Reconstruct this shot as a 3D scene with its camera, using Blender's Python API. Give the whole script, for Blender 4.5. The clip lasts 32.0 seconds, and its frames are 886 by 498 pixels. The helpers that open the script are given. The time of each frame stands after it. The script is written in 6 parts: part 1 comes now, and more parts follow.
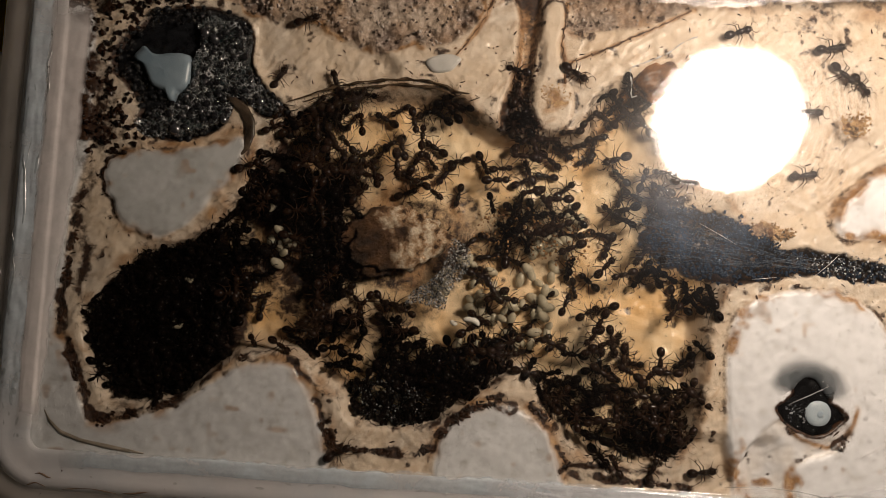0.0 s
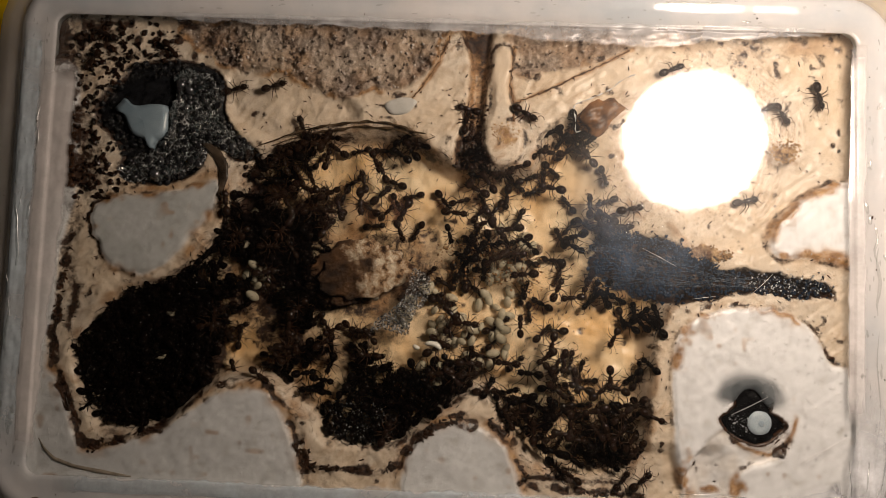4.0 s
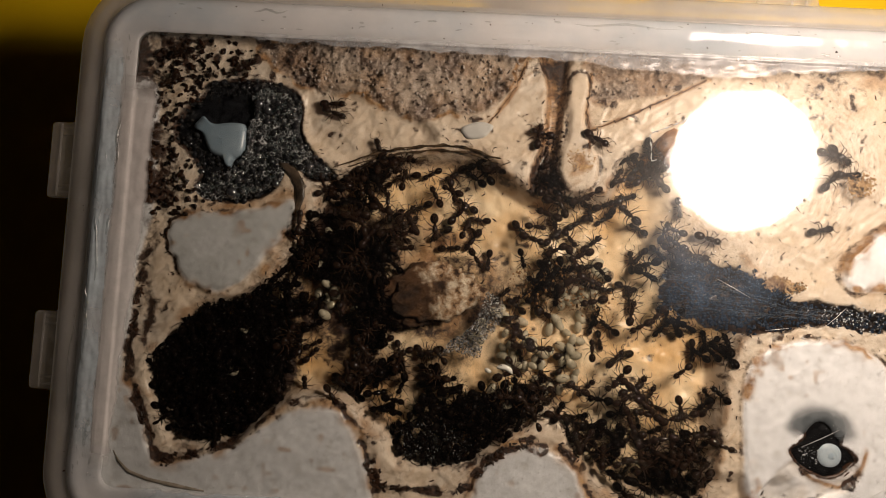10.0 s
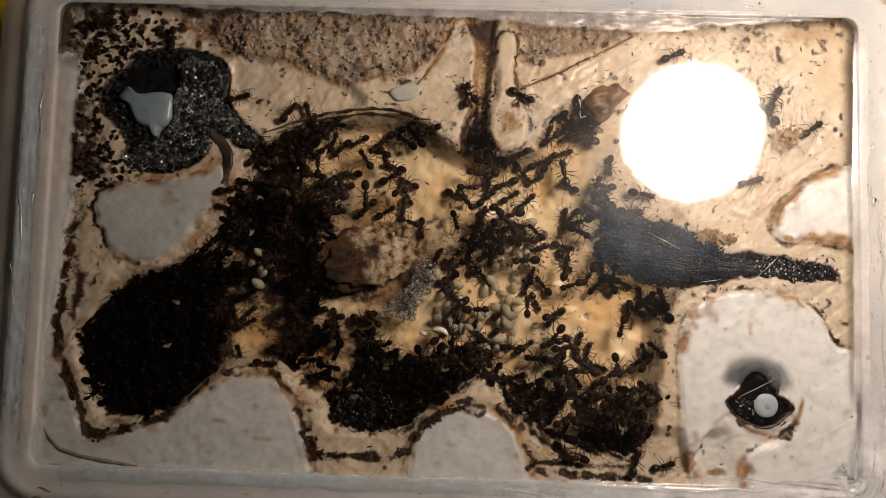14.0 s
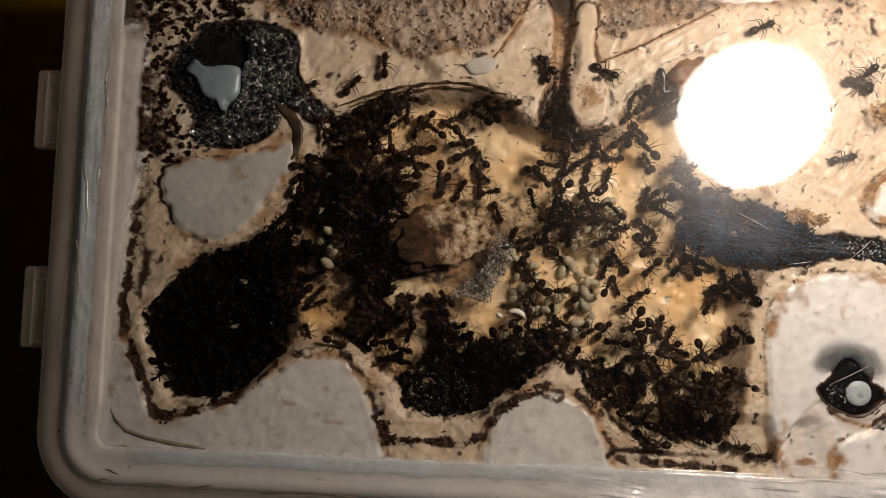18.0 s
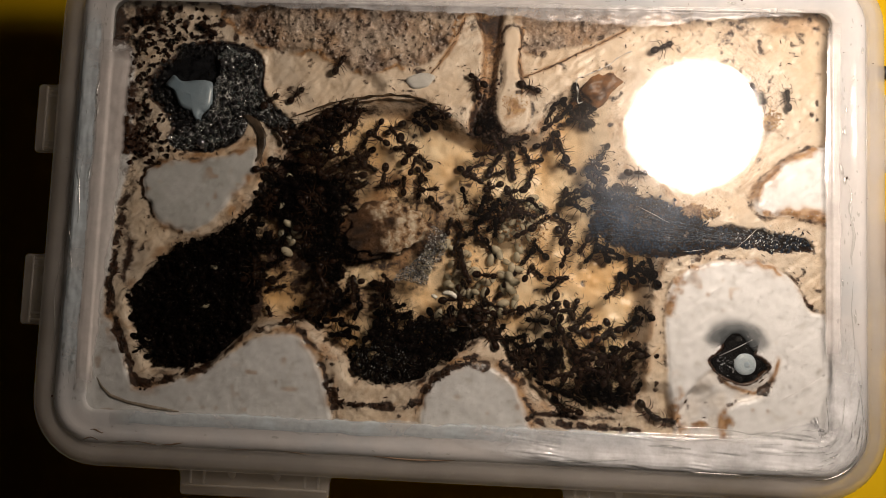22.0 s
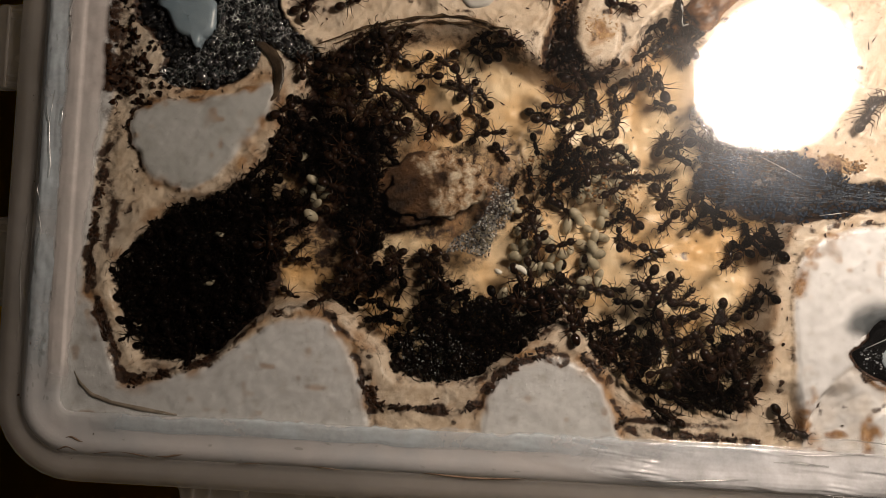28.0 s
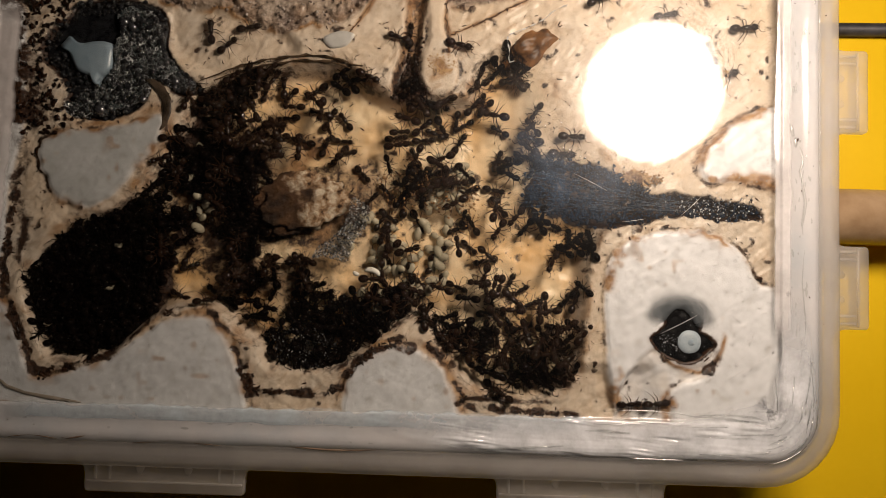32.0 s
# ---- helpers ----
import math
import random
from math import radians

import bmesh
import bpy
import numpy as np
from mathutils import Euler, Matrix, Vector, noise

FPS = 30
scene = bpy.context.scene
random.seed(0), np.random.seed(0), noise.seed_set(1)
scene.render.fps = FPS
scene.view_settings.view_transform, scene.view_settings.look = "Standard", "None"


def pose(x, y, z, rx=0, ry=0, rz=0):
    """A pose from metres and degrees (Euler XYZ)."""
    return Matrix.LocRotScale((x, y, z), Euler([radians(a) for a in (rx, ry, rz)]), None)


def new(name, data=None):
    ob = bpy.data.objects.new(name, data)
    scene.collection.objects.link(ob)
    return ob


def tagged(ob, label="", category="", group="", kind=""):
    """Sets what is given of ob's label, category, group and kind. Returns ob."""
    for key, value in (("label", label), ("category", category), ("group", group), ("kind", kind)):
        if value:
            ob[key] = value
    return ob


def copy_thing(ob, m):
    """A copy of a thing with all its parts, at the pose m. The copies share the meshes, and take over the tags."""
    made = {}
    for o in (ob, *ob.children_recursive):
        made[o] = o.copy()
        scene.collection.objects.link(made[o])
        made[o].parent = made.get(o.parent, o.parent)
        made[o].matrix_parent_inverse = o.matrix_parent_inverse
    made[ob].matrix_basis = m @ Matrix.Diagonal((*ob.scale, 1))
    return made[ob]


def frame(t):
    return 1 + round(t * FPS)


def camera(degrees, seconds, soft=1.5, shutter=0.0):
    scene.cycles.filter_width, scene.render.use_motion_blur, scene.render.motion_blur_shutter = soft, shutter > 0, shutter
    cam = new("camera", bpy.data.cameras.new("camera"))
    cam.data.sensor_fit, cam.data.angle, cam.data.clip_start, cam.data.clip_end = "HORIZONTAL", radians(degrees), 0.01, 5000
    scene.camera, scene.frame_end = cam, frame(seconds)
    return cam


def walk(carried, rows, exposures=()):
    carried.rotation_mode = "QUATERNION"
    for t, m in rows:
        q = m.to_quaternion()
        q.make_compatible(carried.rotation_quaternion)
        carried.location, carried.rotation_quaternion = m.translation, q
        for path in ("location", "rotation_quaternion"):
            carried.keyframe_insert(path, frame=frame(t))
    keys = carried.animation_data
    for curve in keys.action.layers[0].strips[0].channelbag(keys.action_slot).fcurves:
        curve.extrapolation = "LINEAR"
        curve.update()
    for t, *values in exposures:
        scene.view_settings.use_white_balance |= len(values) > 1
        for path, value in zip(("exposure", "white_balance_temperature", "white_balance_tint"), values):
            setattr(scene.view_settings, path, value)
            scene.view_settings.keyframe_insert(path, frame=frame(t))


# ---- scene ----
# ---- camera ----
PATH = [
    (0.0, pose(-0.00453, -0.01460, 0.17700, 2.692, 0.969, 3.749)),
    (0.5, pose(-0.00069, -0.01584, 0.18007, 3.129, 1.066, 3.277)),
    (1.0, pose(-0.00099, -0.01657, 0.17912, 3.254, 1.285, 3.088)),
    (1.5, pose(-0.00357, -0.01830, 0.17694, 3.503, 1.325, 2.628)),
    (2.0, pose(-0.00193, -0.01707, 0.17933, 3.575, 1.389, 2.757)),
    (2.5, pose(0.00311, -0.01584, 0.18136, 3.693, 1.496, 2.781)),
    (3.0, pose(0.00763, -0.01634, 0.18128, 3.789, 1.698, 2.689)),
    (3.5, pose(0.00532, -0.01372, 0.18637, 3.836, 1.749, 2.456)),
    (5.5, pose(0.00473, -0.00705, 0.18817, 3.510, 1.673, 1.029)),
    (6.0, pose(0.01110, -0.00258, 0.18886, 3.445, 1.919, 0.664)),
    (6.5, pose(0.01493, -0.00533, 0.18866, 3.611, 2.019, 0.412)),
    (7.0, pose(0.01612, -0.00980, 0.18737, 3.423, 2.175, 0.479)),
    (7.5, pose(0.00743, -0.01716, 0.18931, 3.511, 2.044, 0.782)),
    (8.0, pose(-0.00098, -0.02162, 0.18810, 3.322, 2.216, 1.116)),
    (8.5, pose(-0.00826, -0.02347, 0.18625, 3.818, 2.352, 1.828)),
    (9.0, pose(-0.01597, -0.01878, 0.18612, 3.704, 2.607, 2.223)),
    (9.5, pose(-0.01532, -0.01564, 0.18664, 3.791, 2.569, 2.802)),
    (10.0, pose(-0.00866, -0.00704, 0.18928, 3.552, 2.171, 3.561)),
    (10.5, pose(-0.00769, -0.00689, 0.19917, 3.759, 2.020, 3.283)),
    (11.0, pose(-0.00096, -0.01081, 0.19481, 3.950, 1.724, 3.108)),
    (11.5, pose(0.00393, -0.01181, 0.19685, 4.542, 1.552, 2.864)),
    (12.0, pose(0.01067, -0.00544, 0.19236, 4.498, 1.618, 2.188)),
    (12.5, pose(0.00652, -0.00984, 0.18955, 4.514, 1.301, 1.925)),
    (13.0, pose(0.00192, -0.01301, 0.18907, 4.427, 1.176, 1.838)),
    (13.5, pose(0.00099, -0.01623, 0.18803, 4.338, 0.959, 1.794)),
    (15.5, pose(0.00877, -0.01008, 0.18644, 3.253, 2.048, 0.846)),
    (16.0, pose(0.00572, -0.00941, 0.18712, 3.432, 2.032, 0.608)),
    (16.5, pose(-0.00694, -0.01055, 0.18581, 3.611, 1.866, 0.894)),
    (17.0, pose(-0.00835, -0.01461, 0.18287, 3.623, 2.129, 1.244)),
    (17.5, pose(-0.00898, -0.02003, 0.18435, 4.121, 2.287, 1.814)),
    (18.0, pose(-0.00986, -0.01805, 0.18222, 3.491, 2.204, 2.113)),
    (18.5, pose(-0.00646, -0.01558, 0.18402, 4.051, 2.166, 2.402)),
    (19.0, pose(-0.00027, -0.01466, 0.18672, 4.120, 2.369, 2.592)),
    (19.5, pose(0.00733, -0.00738, 0.18958, 3.885, 2.362, 2.619)),
    (20.0, pose(0.01030, -0.00763, 0.19304, 4.130, 2.431, 2.542)),
    (20.5, pose(0.00732, -0.01171, 0.19458, 4.162, 2.578, 2.604)),
    (21.0, pose(0.00345, -0.01300, 0.19748, 4.208, 2.596, 2.572)),
    (21.5, pose(0.00184, -0.01817, 0.20016, 4.189, 2.811, 2.518)),
    (22.0, pose(0.00538, -0.02418, 0.20297, 4.596, 2.734, 2.257)),
    (22.5, pose(0.01028, -0.02063, 0.19678, 4.545, 3.091, 1.896)),
    (23.0, pose(0.01745, -0.02562, 0.19189, 4.647, 3.185, 1.601)),
    (23.5, pose(0.01526, -0.02815, 0.19384, 4.563, 3.157, 1.601)),
    (24.0, pose(0.01789, -0.02830, 0.19193, 4.305, 3.248, 1.695)),
    (24.5, pose(0.01807, -0.02655, 0.18964, 4.554, 3.305, 1.901)),
    (26.5, pose(0.01101, -0.01030, 0.18685, 2.756, 2.525, 1.960)),
    (27.0, pose(0.00866, -0.00937, 0.18503, 2.270, 2.544, 1.902)),
    (27.5, pose(0.00008, -0.01404, 0.17141, 2.452, 2.678, 2.015)),
    (28.0, pose(-0.00694, -0.02440, 0.16892, 2.835, 3.094, 2.427)),
    (28.5, pose(-0.00711, -0.02278, 0.17039, 1.180, 2.332, 2.751)),
    (29.0, pose(0.00338, -0.01854, 0.17465, 1.060, 2.254, 2.991)),
    (29.5, pose(0.01388, -0.01549, 0.17858, 1.410, 2.050, 2.703)),
    (30.0, pose(0.01284, -0.01825, 0.18536, 0.676, 1.820, 2.322)),
    (30.5, pose(0.01223, -0.02184, 0.18958, 1.730, 1.865, 2.066)),
    (31.0, pose(0.01754, -0.01980, 0.18855, 1.805, 1.983, 1.765)),
    (31.5, pose(0.01823, -0.02145, 0.18976, 2.174, 1.964, 1.493)),
    (32.0, pose(0.01840, -0.02427, 0.18994, 3.050, 1.937, 1.451)),
]
cam = camera(61.38, 32.0, soft=0.6)
EXPOSURES = [(0.0, 0.11), (3.0, 0.09), (6.0, -0.02), (7.0, -0.12), (8.0, 0.15), (9.0, 0.33), (10.0, 0.24), (11.0, 0.06), (12.0, -0.06), (13.0, 0.06), (16.0, 0.02), (17.0, 0.18), (18.0, 0.19), (19.0, 0.14), (20.0, 0.04), (21.0, 0.04), (22.0, 0.14), (24.0, 0.16), (27.0, 0.01), (28.0, 0.31), (29.0, 0.35), (30.0, 0.16), (32.0, 0.12)]
walk(cam, PATH, EXPOSURES)

# ---- light, exposure ----
Z0 = 0.040          # underside of the glass pane above the table
MM = 0.001
LAMP = (0.079, 0.0435, Z0 + 0.1036)
world = bpy.data.worlds.new("room_dusk")
scene.world = world
world.use_nodes = True
world.node_tree.nodes["Background"].inputs[0].default_value = (1.0, 0.80, 0.60, 1)
world.node_tree.nodes["Background"].inputs[1].default_value = 0.05
bulb_data = bpy.data.lights.new("bulb_light", "POINT")
bulb_data.shadow_soft_size, bulb_data.energy = 0.0226, 0.865
bulb_data.color = (1.0, 0.805, 0.675)
bulb_light = new("bulb_light", bulb_data)
bulb_light.location = LAMP


# ---- materials ----
def material(name):
    m = bpy.data.materials.new(name)
    m.use_nodes = True
    nt = m.node_tree
    return m, nt.nodes, nt.links, nt.nodes["Principled BSDF"]


def ramp(nodes, links, src, stops):
    r = nodes.new("ShaderNodeValToRGB")
    els = r.color_ramp.elements
    els[0].position, els[0].color = stops[0][0], (*stops[0][1], 1)
    els[1].position, els[1].color = stops[-1][0], (*stops[-1][1], 1)
    for p, c in stops[1:-1]:
        e = els.new(p)
        e.color = (*c, 1)
    links.new(src, r.inputs[0])
    return r.outputs[0]


def noise_node(nodes, links, scale, detail=4, rough=0.6, kind="Object"):
    tc = nodes.new("ShaderNodeTexCoord")
    n = nodes.new("ShaderNodeTexNoise")
    n.inputs["Scale"].default_value, n.inputs["Detail"].default_value, n.inputs["Roughness"].default_value = scale, detail, rough
    links.new(tc.outputs[kind], n.inputs["Vector"])
    return n.outputs["Fac"]


def mix_color(nodes, links, fac, a, b, blend="MIX"):
    n = nodes.new("ShaderNodeMix")
    n.data_type, n.blend_type = "RGBA", blend
    for sock, v in ((n.inputs[0], fac), (n.inputs[6], a), (n.inputs[7], b)):
        if hasattr(v, "is_output"):
            links.new(v, sock)
        elif isinstance(v, (int, float)):
            sock.default_value = v
        else:
            sock.default_value = (*v, 1)
    return n.outputs[2]


def math_node(nodes, links, op, a, b=0.0, clamp=False):
    n = nodes.new("ShaderNodeMath")
    n.operation, n.use_clamp = op, clamp
    for sock, v in zip(n.inputs, (a, b)):
        if hasattr(v, "is_output"):
            links.new(v, sock)
        else:
            sock.default_value = v
    return n.outputs[0]


def bump(nodes, links, bsdf, src, strength, dist):
    b = nodes.new("ShaderNodeBump")
    b.inputs["Strength"].default_value, b.inputs["Distance"].default_value = strength, dist
    links.new(src, b.inputs["Height"])
    links.new(b.outputs[0], bsdf.inputs["Normal"])


def simple(name, color, color2, scale, rough=0.5, metal=0.0, bump_mm=0.0, coat=0.0, ior=1.45, spec=0.5):
    m, nodes, links, bsdf = material(name)
    n = noise_node(nodes, links, scale, 6)
    links.new(ramp(nodes, links, n, [(0.35, color), (0.65, color2)]), bsdf.inputs["Base Color"])
    bsdf.inputs["Specular IOR Level"].default_value = spec
    bsdf.inputs["Roughness"].default_value, bsdf.inputs["Metallic"].default_value = rough, metal
    bsdf.inputs["IOR"].default_value, bsdf.inputs["Coat Weight"].default_value = ior, coat
    if bump_mm:
        bump(nodes, links, bsdf, noise_node(nodes, links, scale * 3, 5), 0.6, bump_mm * MM)
    return m


def plaster_material():
    """Plaster whose masks hold: r contact with the glass, g soil stain with painted shade, b deep warm floor, a grit.
    """
    m, nodes, links, bsdf = material("nest_plaster")
    att = nodes.new("ShaderNodeAttribute")
    att.attribute_name = "mask"
    sep = nodes.new("ShaderNodeSeparateColor")
    links.new(att.outputs["Color"], sep.inputs[0])
    contact, soil, deep, grit = sep.outputs[0], sep.outputs[1], sep.outputs[2], att.outputs["Alpha"]
    fine, mid, broad = noise_node(nodes, links, 1600, 5), noise_node(nodes, links, 420, 6, 0.7), noise_node(nodes, links, 70, 4)
    cream = ramp(nodes, links, mid, [(0.3, (0.51, 0.40, 0.30)), (0.5, (0.66, 0.56, 0.455)), (0.7, (0.75, 0.67, 0.58))])
    cream = mix_color(nodes, links, ramp(nodes, links, broad, [(0.35, (0, 0, 0)), (0.7, (0.6, 0.6, 0.6))]), cream, (0.72, 0.55, 0.38))
    pale = ramp(nodes, links, mid, [(0.28, (0.58, 0.56, 0.55)), (0.45, (0.755, 0.755, 0.78)), (0.7, (0.875, 0.87, 0.90))])
    # Plates far from the lamp darkened: its falloff put into their grey tone.
    far_dim = nodes.new("ShaderNodeAttribute")
    far_dim.attribute_name = "far_dim"
    pale = mix_color(nodes, links, far_dim.outputs["Fac"], pale, (0.62, 0.63, 0.61), "MULTIPLY")
    warm = ramp(nodes, links, broad, [(0.3, (0.78, 0.46, 0.18)), (0.6, (0.88, 0.69, 0.45))])
    gritty = ramp(nodes, links, fine, [(0.35, (0.10, 0.065, 0.05)), (0.52, (0.27, 0.205, 0.17)), (0.66, (0.48, 0.41, 0.36))])
    gritty = mix_color(nodes, links, ramp(nodes, links, noise_node(nodes, links, 190, 5, 0.7), [(0.44, (0, 0, 0)), (0.64, (0.6, 0.6, 0.6))]), gritty, (0.085, 0.058, 0.048))
    pores = ramp(nodes, links, noise_node(nodes, links, 2300, 3, 0.6), [(0.58, (0, 0, 0)), (0.72, (0.45, 0.45, 0.45))])
    cream = mix_color(nodes, links, pores, cream, (0.34, 0.23, 0.14))
    col = mix_color(nodes, links, deep, cream, warm)
    col = mix_color(nodes, links, grit, col, gritty)
    col = mix_color(nodes, links, contact, col, pale)
    stain = nodes.new("ShaderNodeAttribute")
    stain.attribute_name = "stain"
    blot = math_node(nodes, links, "MULTIPLY", stain.outputs["Fac"], math_node(nodes, links, "ADD", noise_node(nodes, links, 600, 6, 0.75), 0.45), True)
    tan = ramp(nodes, links, mid, [(0.32, (0.16, 0.07, 0.025)), (0.5, (0.34, 0.18, 0.075)), (0.68, (0.52, 0.33, 0.17))])
    col = mix_color(nodes, links, blot, col, tan)
    breaks = ramp(nodes, links, noise_node(nodes, links, 900, 5, 0.7), [(0.34, (1, 1, 1)), (0.6, (0, 0, 0))])
    patchy = math_node(nodes, links, "SUBTRACT", math_node(nodes, links, "MULTIPLY", soil, 2.0), breaks, True)
    earth = ramp(nodes, links, fine, [(0.35, (0.008, 0.004, 0.003)), (0.6, (0.06, 0.026, 0.012)), (0.75, (0.16, 0.08, 0.035))])
    col = mix_color(nodes, links, patchy, col, earth)
    links.new(col, bsdf.inputs["Base Color"])
    links.new(ramp(nodes, links, contact, [(0.0, (0.6, 0.6, 0.6)), (1.0, (0.42, 0.42, 0.42))]), bsdf.inputs["Roughness"])
    bsdf.inputs["Coat Weight"].default_value, bsdf.inputs["Coat Roughness"].default_value = 0.22, 0.16
    relief = math_node(nodes, links, "ADD", math_node(nodes, links, "MULTIPLY", fine, math_node(nodes, links, "ADD", math_node(nodes, links, "MULTIPLY", grit, 1.2), 0.22)), mid)
    relief = math_node(nodes, links, "MULTIPLY", relief, math_node(nodes, links, "SUBTRACT", 1.0, math_node(nodes, links, "MULTIPLY", contact, 0.74)))
    bump(nodes, links, bsdf, relief, 0.9, 0.5 * MM)
    return m


def plastic_material(name, clear, milk, tones):
    """Milky translucent polypropylene: it scatters light on both sides, and a little passes straight."""
    m, nodes, links, bsdf = material(name)
    col = ramp(nodes, links, noise_node(nodes, links, 38, 5, 0.65), [(0.32, tones[0]), (0.5, tones[1]), (0.68, tones[2])])
    links.new(col, bsdf.inputs["Base Color"])
    bsdf.inputs["Roughness"].default_value = 0.10
    bsdf.inputs["Subsurface Weight"].default_value, bsdf.inputs["Subsurface Scale"].default_value = 0.7, 0.004
    bsdf.inputs["Subsurface Radius"].default_value = (1.0, 1.0, 1.0)
    lumps = math_node(nodes, links, "ADD", math_node(nodes, links, "MULTIPLY", noise_node(nodes, links, 400, 3), 0.12), math_node(nodes, links, "MULTIPLY", noise_node(nodes, links, 45, 3), 2.2))
    bump(nodes, links, bsdf, lumps, 0.8, 0.5 * MM)
    tl, tr = nodes.new("ShaderNodeBsdfTranslucent"), nodes.new("ShaderNodeBsdfTransparent")
    tl.inputs[0].default_value, tr.inputs[0].default_value = (0.93, 0.93, 0.92, 1), (0.96, 0.96, 0.95, 1)
    a, b = nodes.new("ShaderNodeMixShader"), nodes.new("ShaderNodeMixShader")
    a.inputs[0].default_value = milk
    links.new(ramp(nodes, links, noise_node(nodes, links, 30, 3), [(0.35, (clear - 0.08,) * 3), (0.65, (clear + 0.08,) * 3)]), b.inputs[0])
    links.new(bsdf.outputs[0], a.inputs[1]), links.new(tl.outputs[0], a.inputs[2])
    links.new(a.outputs[0], b.inputs[1]), links.new(tr.outputs[0], b.inputs[2])
    links.new(b.outputs[0], nodes["Material Output"].inputs[0])
    return m


def film_material(name, milk, rough, tone=(0.86, 0.88, 0.89), least=0.02):
    """Clear gel with a milky body and a wet gloss."""
    m, nodes, links, bsdf = material(name)
    face = nodes.new("ShaderNodeLayerWeight")
    gloss = math_node(nodes, links, "ADD", math_node(nodes, links, "MULTIPLY", math_node(nodes, links, "POWER", face.outputs["Facing"], 5.0), 0.95), 0.045)
    tr, df, gl = nodes.new("ShaderNodeBsdfTransparent"), nodes.new("ShaderNodeBsdfDiffuse"), nodes.new("ShaderNodeBsdfGlossy")
    df.inputs[0].default_value = (*tone, 1)
    gl.inputs["Roughness"].default_value = rough
    a, c = nodes.new("ShaderNodeMixShader"), nodes.new("ShaderNodeMixShader")
    fade = nodes.new("ShaderNodeAttribute")
    fade.attribute_name = "thickness"
    body = ramp(nodes, links, noise_node(nodes, links, 110, 5, 0.65), [(0.36, (least,) * 3), (0.7, (milk,) * 3)])
    links.new(math_node(nodes, links, "MULTIPLY", body, fade.outputs["Fac"]), a.inputs[0])
    links.new(tr.outputs[0], a.inputs[1]), links.new(df.outputs[0], a.inputs[2])
    links.new(gloss, c.inputs[0])
    links.new(a.outputs[0], c.inputs[1]), links.new(gl.outputs[0], c.inputs[2])
    links.new(c.outputs[0], nodes["Material Output"].inputs[0])
    return m


def haze_material(name, tone, most):
    """A painted haze: a diffuse tone that only veils, with no gloss."""
    m, nodes, links, bsdf = material(name)
    tr, df, a = nodes.new("ShaderNodeBsdfTransparent"), nodes.new("ShaderNodeBsdfDiffuse"), nodes.new("ShaderNodeMixShader")
    df.inputs[0].default_value = (*tone, 1)
    fade = nodes.new("ShaderNodeAttribute")
    fade.attribute_name = "thickness"
    body = ramp(nodes, links, noise_node(nodes, links, 160, 5, 0.7), [(0.32, (0.0,) * 3), (0.72, (most,) * 3)])
    links.new(math_node(nodes, links, "MULTIPLY", body, fade.outputs["Fac"]), a.inputs[0])
    links.new(tr.outputs[0], a.inputs[1]), links.new(df.outputs[0], a.inputs[2])
    links.new(a.outputs[0], nodes["Material Output"].inputs[0])
    return m


def glass_material(name, tint, rough, haze, scratch=0.15):
    """A clear sheet: gloss by Fresnel over a clear body, with a faint smeared haze."""
    m, nodes, links, bsdf = material(name)
    face = nodes.new("ShaderNodeLayerWeight")
    face.inputs[0].default_value = 0.5
    gloss = math_node(nodes, links, "ADD", math_node(nodes, links, "MULTIPLY", math_node(nodes, links, "POWER", face.outputs["Facing"], 5.0), 0.95), 0.042)
    tr, gl, hz = nodes.new("ShaderNodeBsdfTransparent"), nodes.new("ShaderNodeBsdfGlossy"), nodes.new("ShaderNodeBsdfGlossy")
    tr.inputs[0].default_value = (*tint, 1)
    gl.inputs["Roughness"].default_value, hz.inputs["Roughness"].default_value = rough, 0.3
    b = nodes.new("ShaderNodeBump")
    b.inputs["Strength"].default_value, b.inputs["Distance"].default_value = scratch, 0.1 * MM
    links.new(noise_node(nodes, links, 260, 5), b.inputs["Height"])
    links.new(b.outputs[0], gl.inputs["Normal"])
    a, c = nodes.new("ShaderNodeMixShader"), nodes.new("ShaderNodeMixShader")
    smear = math_node(nodes, links, "MULTIPLY", noise_node(nodes, links, 60, 5, 0.7), haze)
    links.new(smear, a.inputs[0])
    links.new(tr.outputs[0], a.inputs[1]), links.new(hz.outputs[0], a.inputs[2])
    links.new(gloss, c.inputs[0])
    links.new(a.outputs[0], c.inputs[1]), links.new(gl.outputs[0], c.inputs[2])
    links.new(c.outputs[0], nodes["Material Output"].inputs[0])
    return m


M_PLASTER = plaster_material()
M_PLASTIC = plastic_material("milky_plastic", 0.16, 0.24, ((0.54, 0.60, 0.64), (0.70, 0.715, 0.72), (0.80, 0.79, 0.775)))
M_FLANGE = plastic_material("thin_milky_plastic", 0.57, 0.38, ((0.62, 0.60, 0.55), (0.76, 0.73, 0.68), (0.86, 0.83, 0.78)))
M_LUG = plastic_material("clear_lug_plastic", 0.68, 0.4, ((0.60, 0.58, 0.53), (0.72, 0.69, 0.64), (0.80, 0.77, 0.72)))
M_GLASS = glass_material("pane_glass", (0.97, 0.98, 0.97), 0.045, 0.018, 0.3)
M_YELLOW = simple("yellow_laminate", (0.86, 0.56, 0.004), (0.92, 0.62, 0.010), 14, 0.45, bump_mm=0.05)
M_WALL = simple("room_wall", (0.10, 0.09, 0.08), (0.13, 0.12, 0.10), 3, 0.9)
M_BLACK = simple("black_rubber", (0.02, 0.02, 0.022), (0.05, 0.05, 0.055), 300, 0.5)
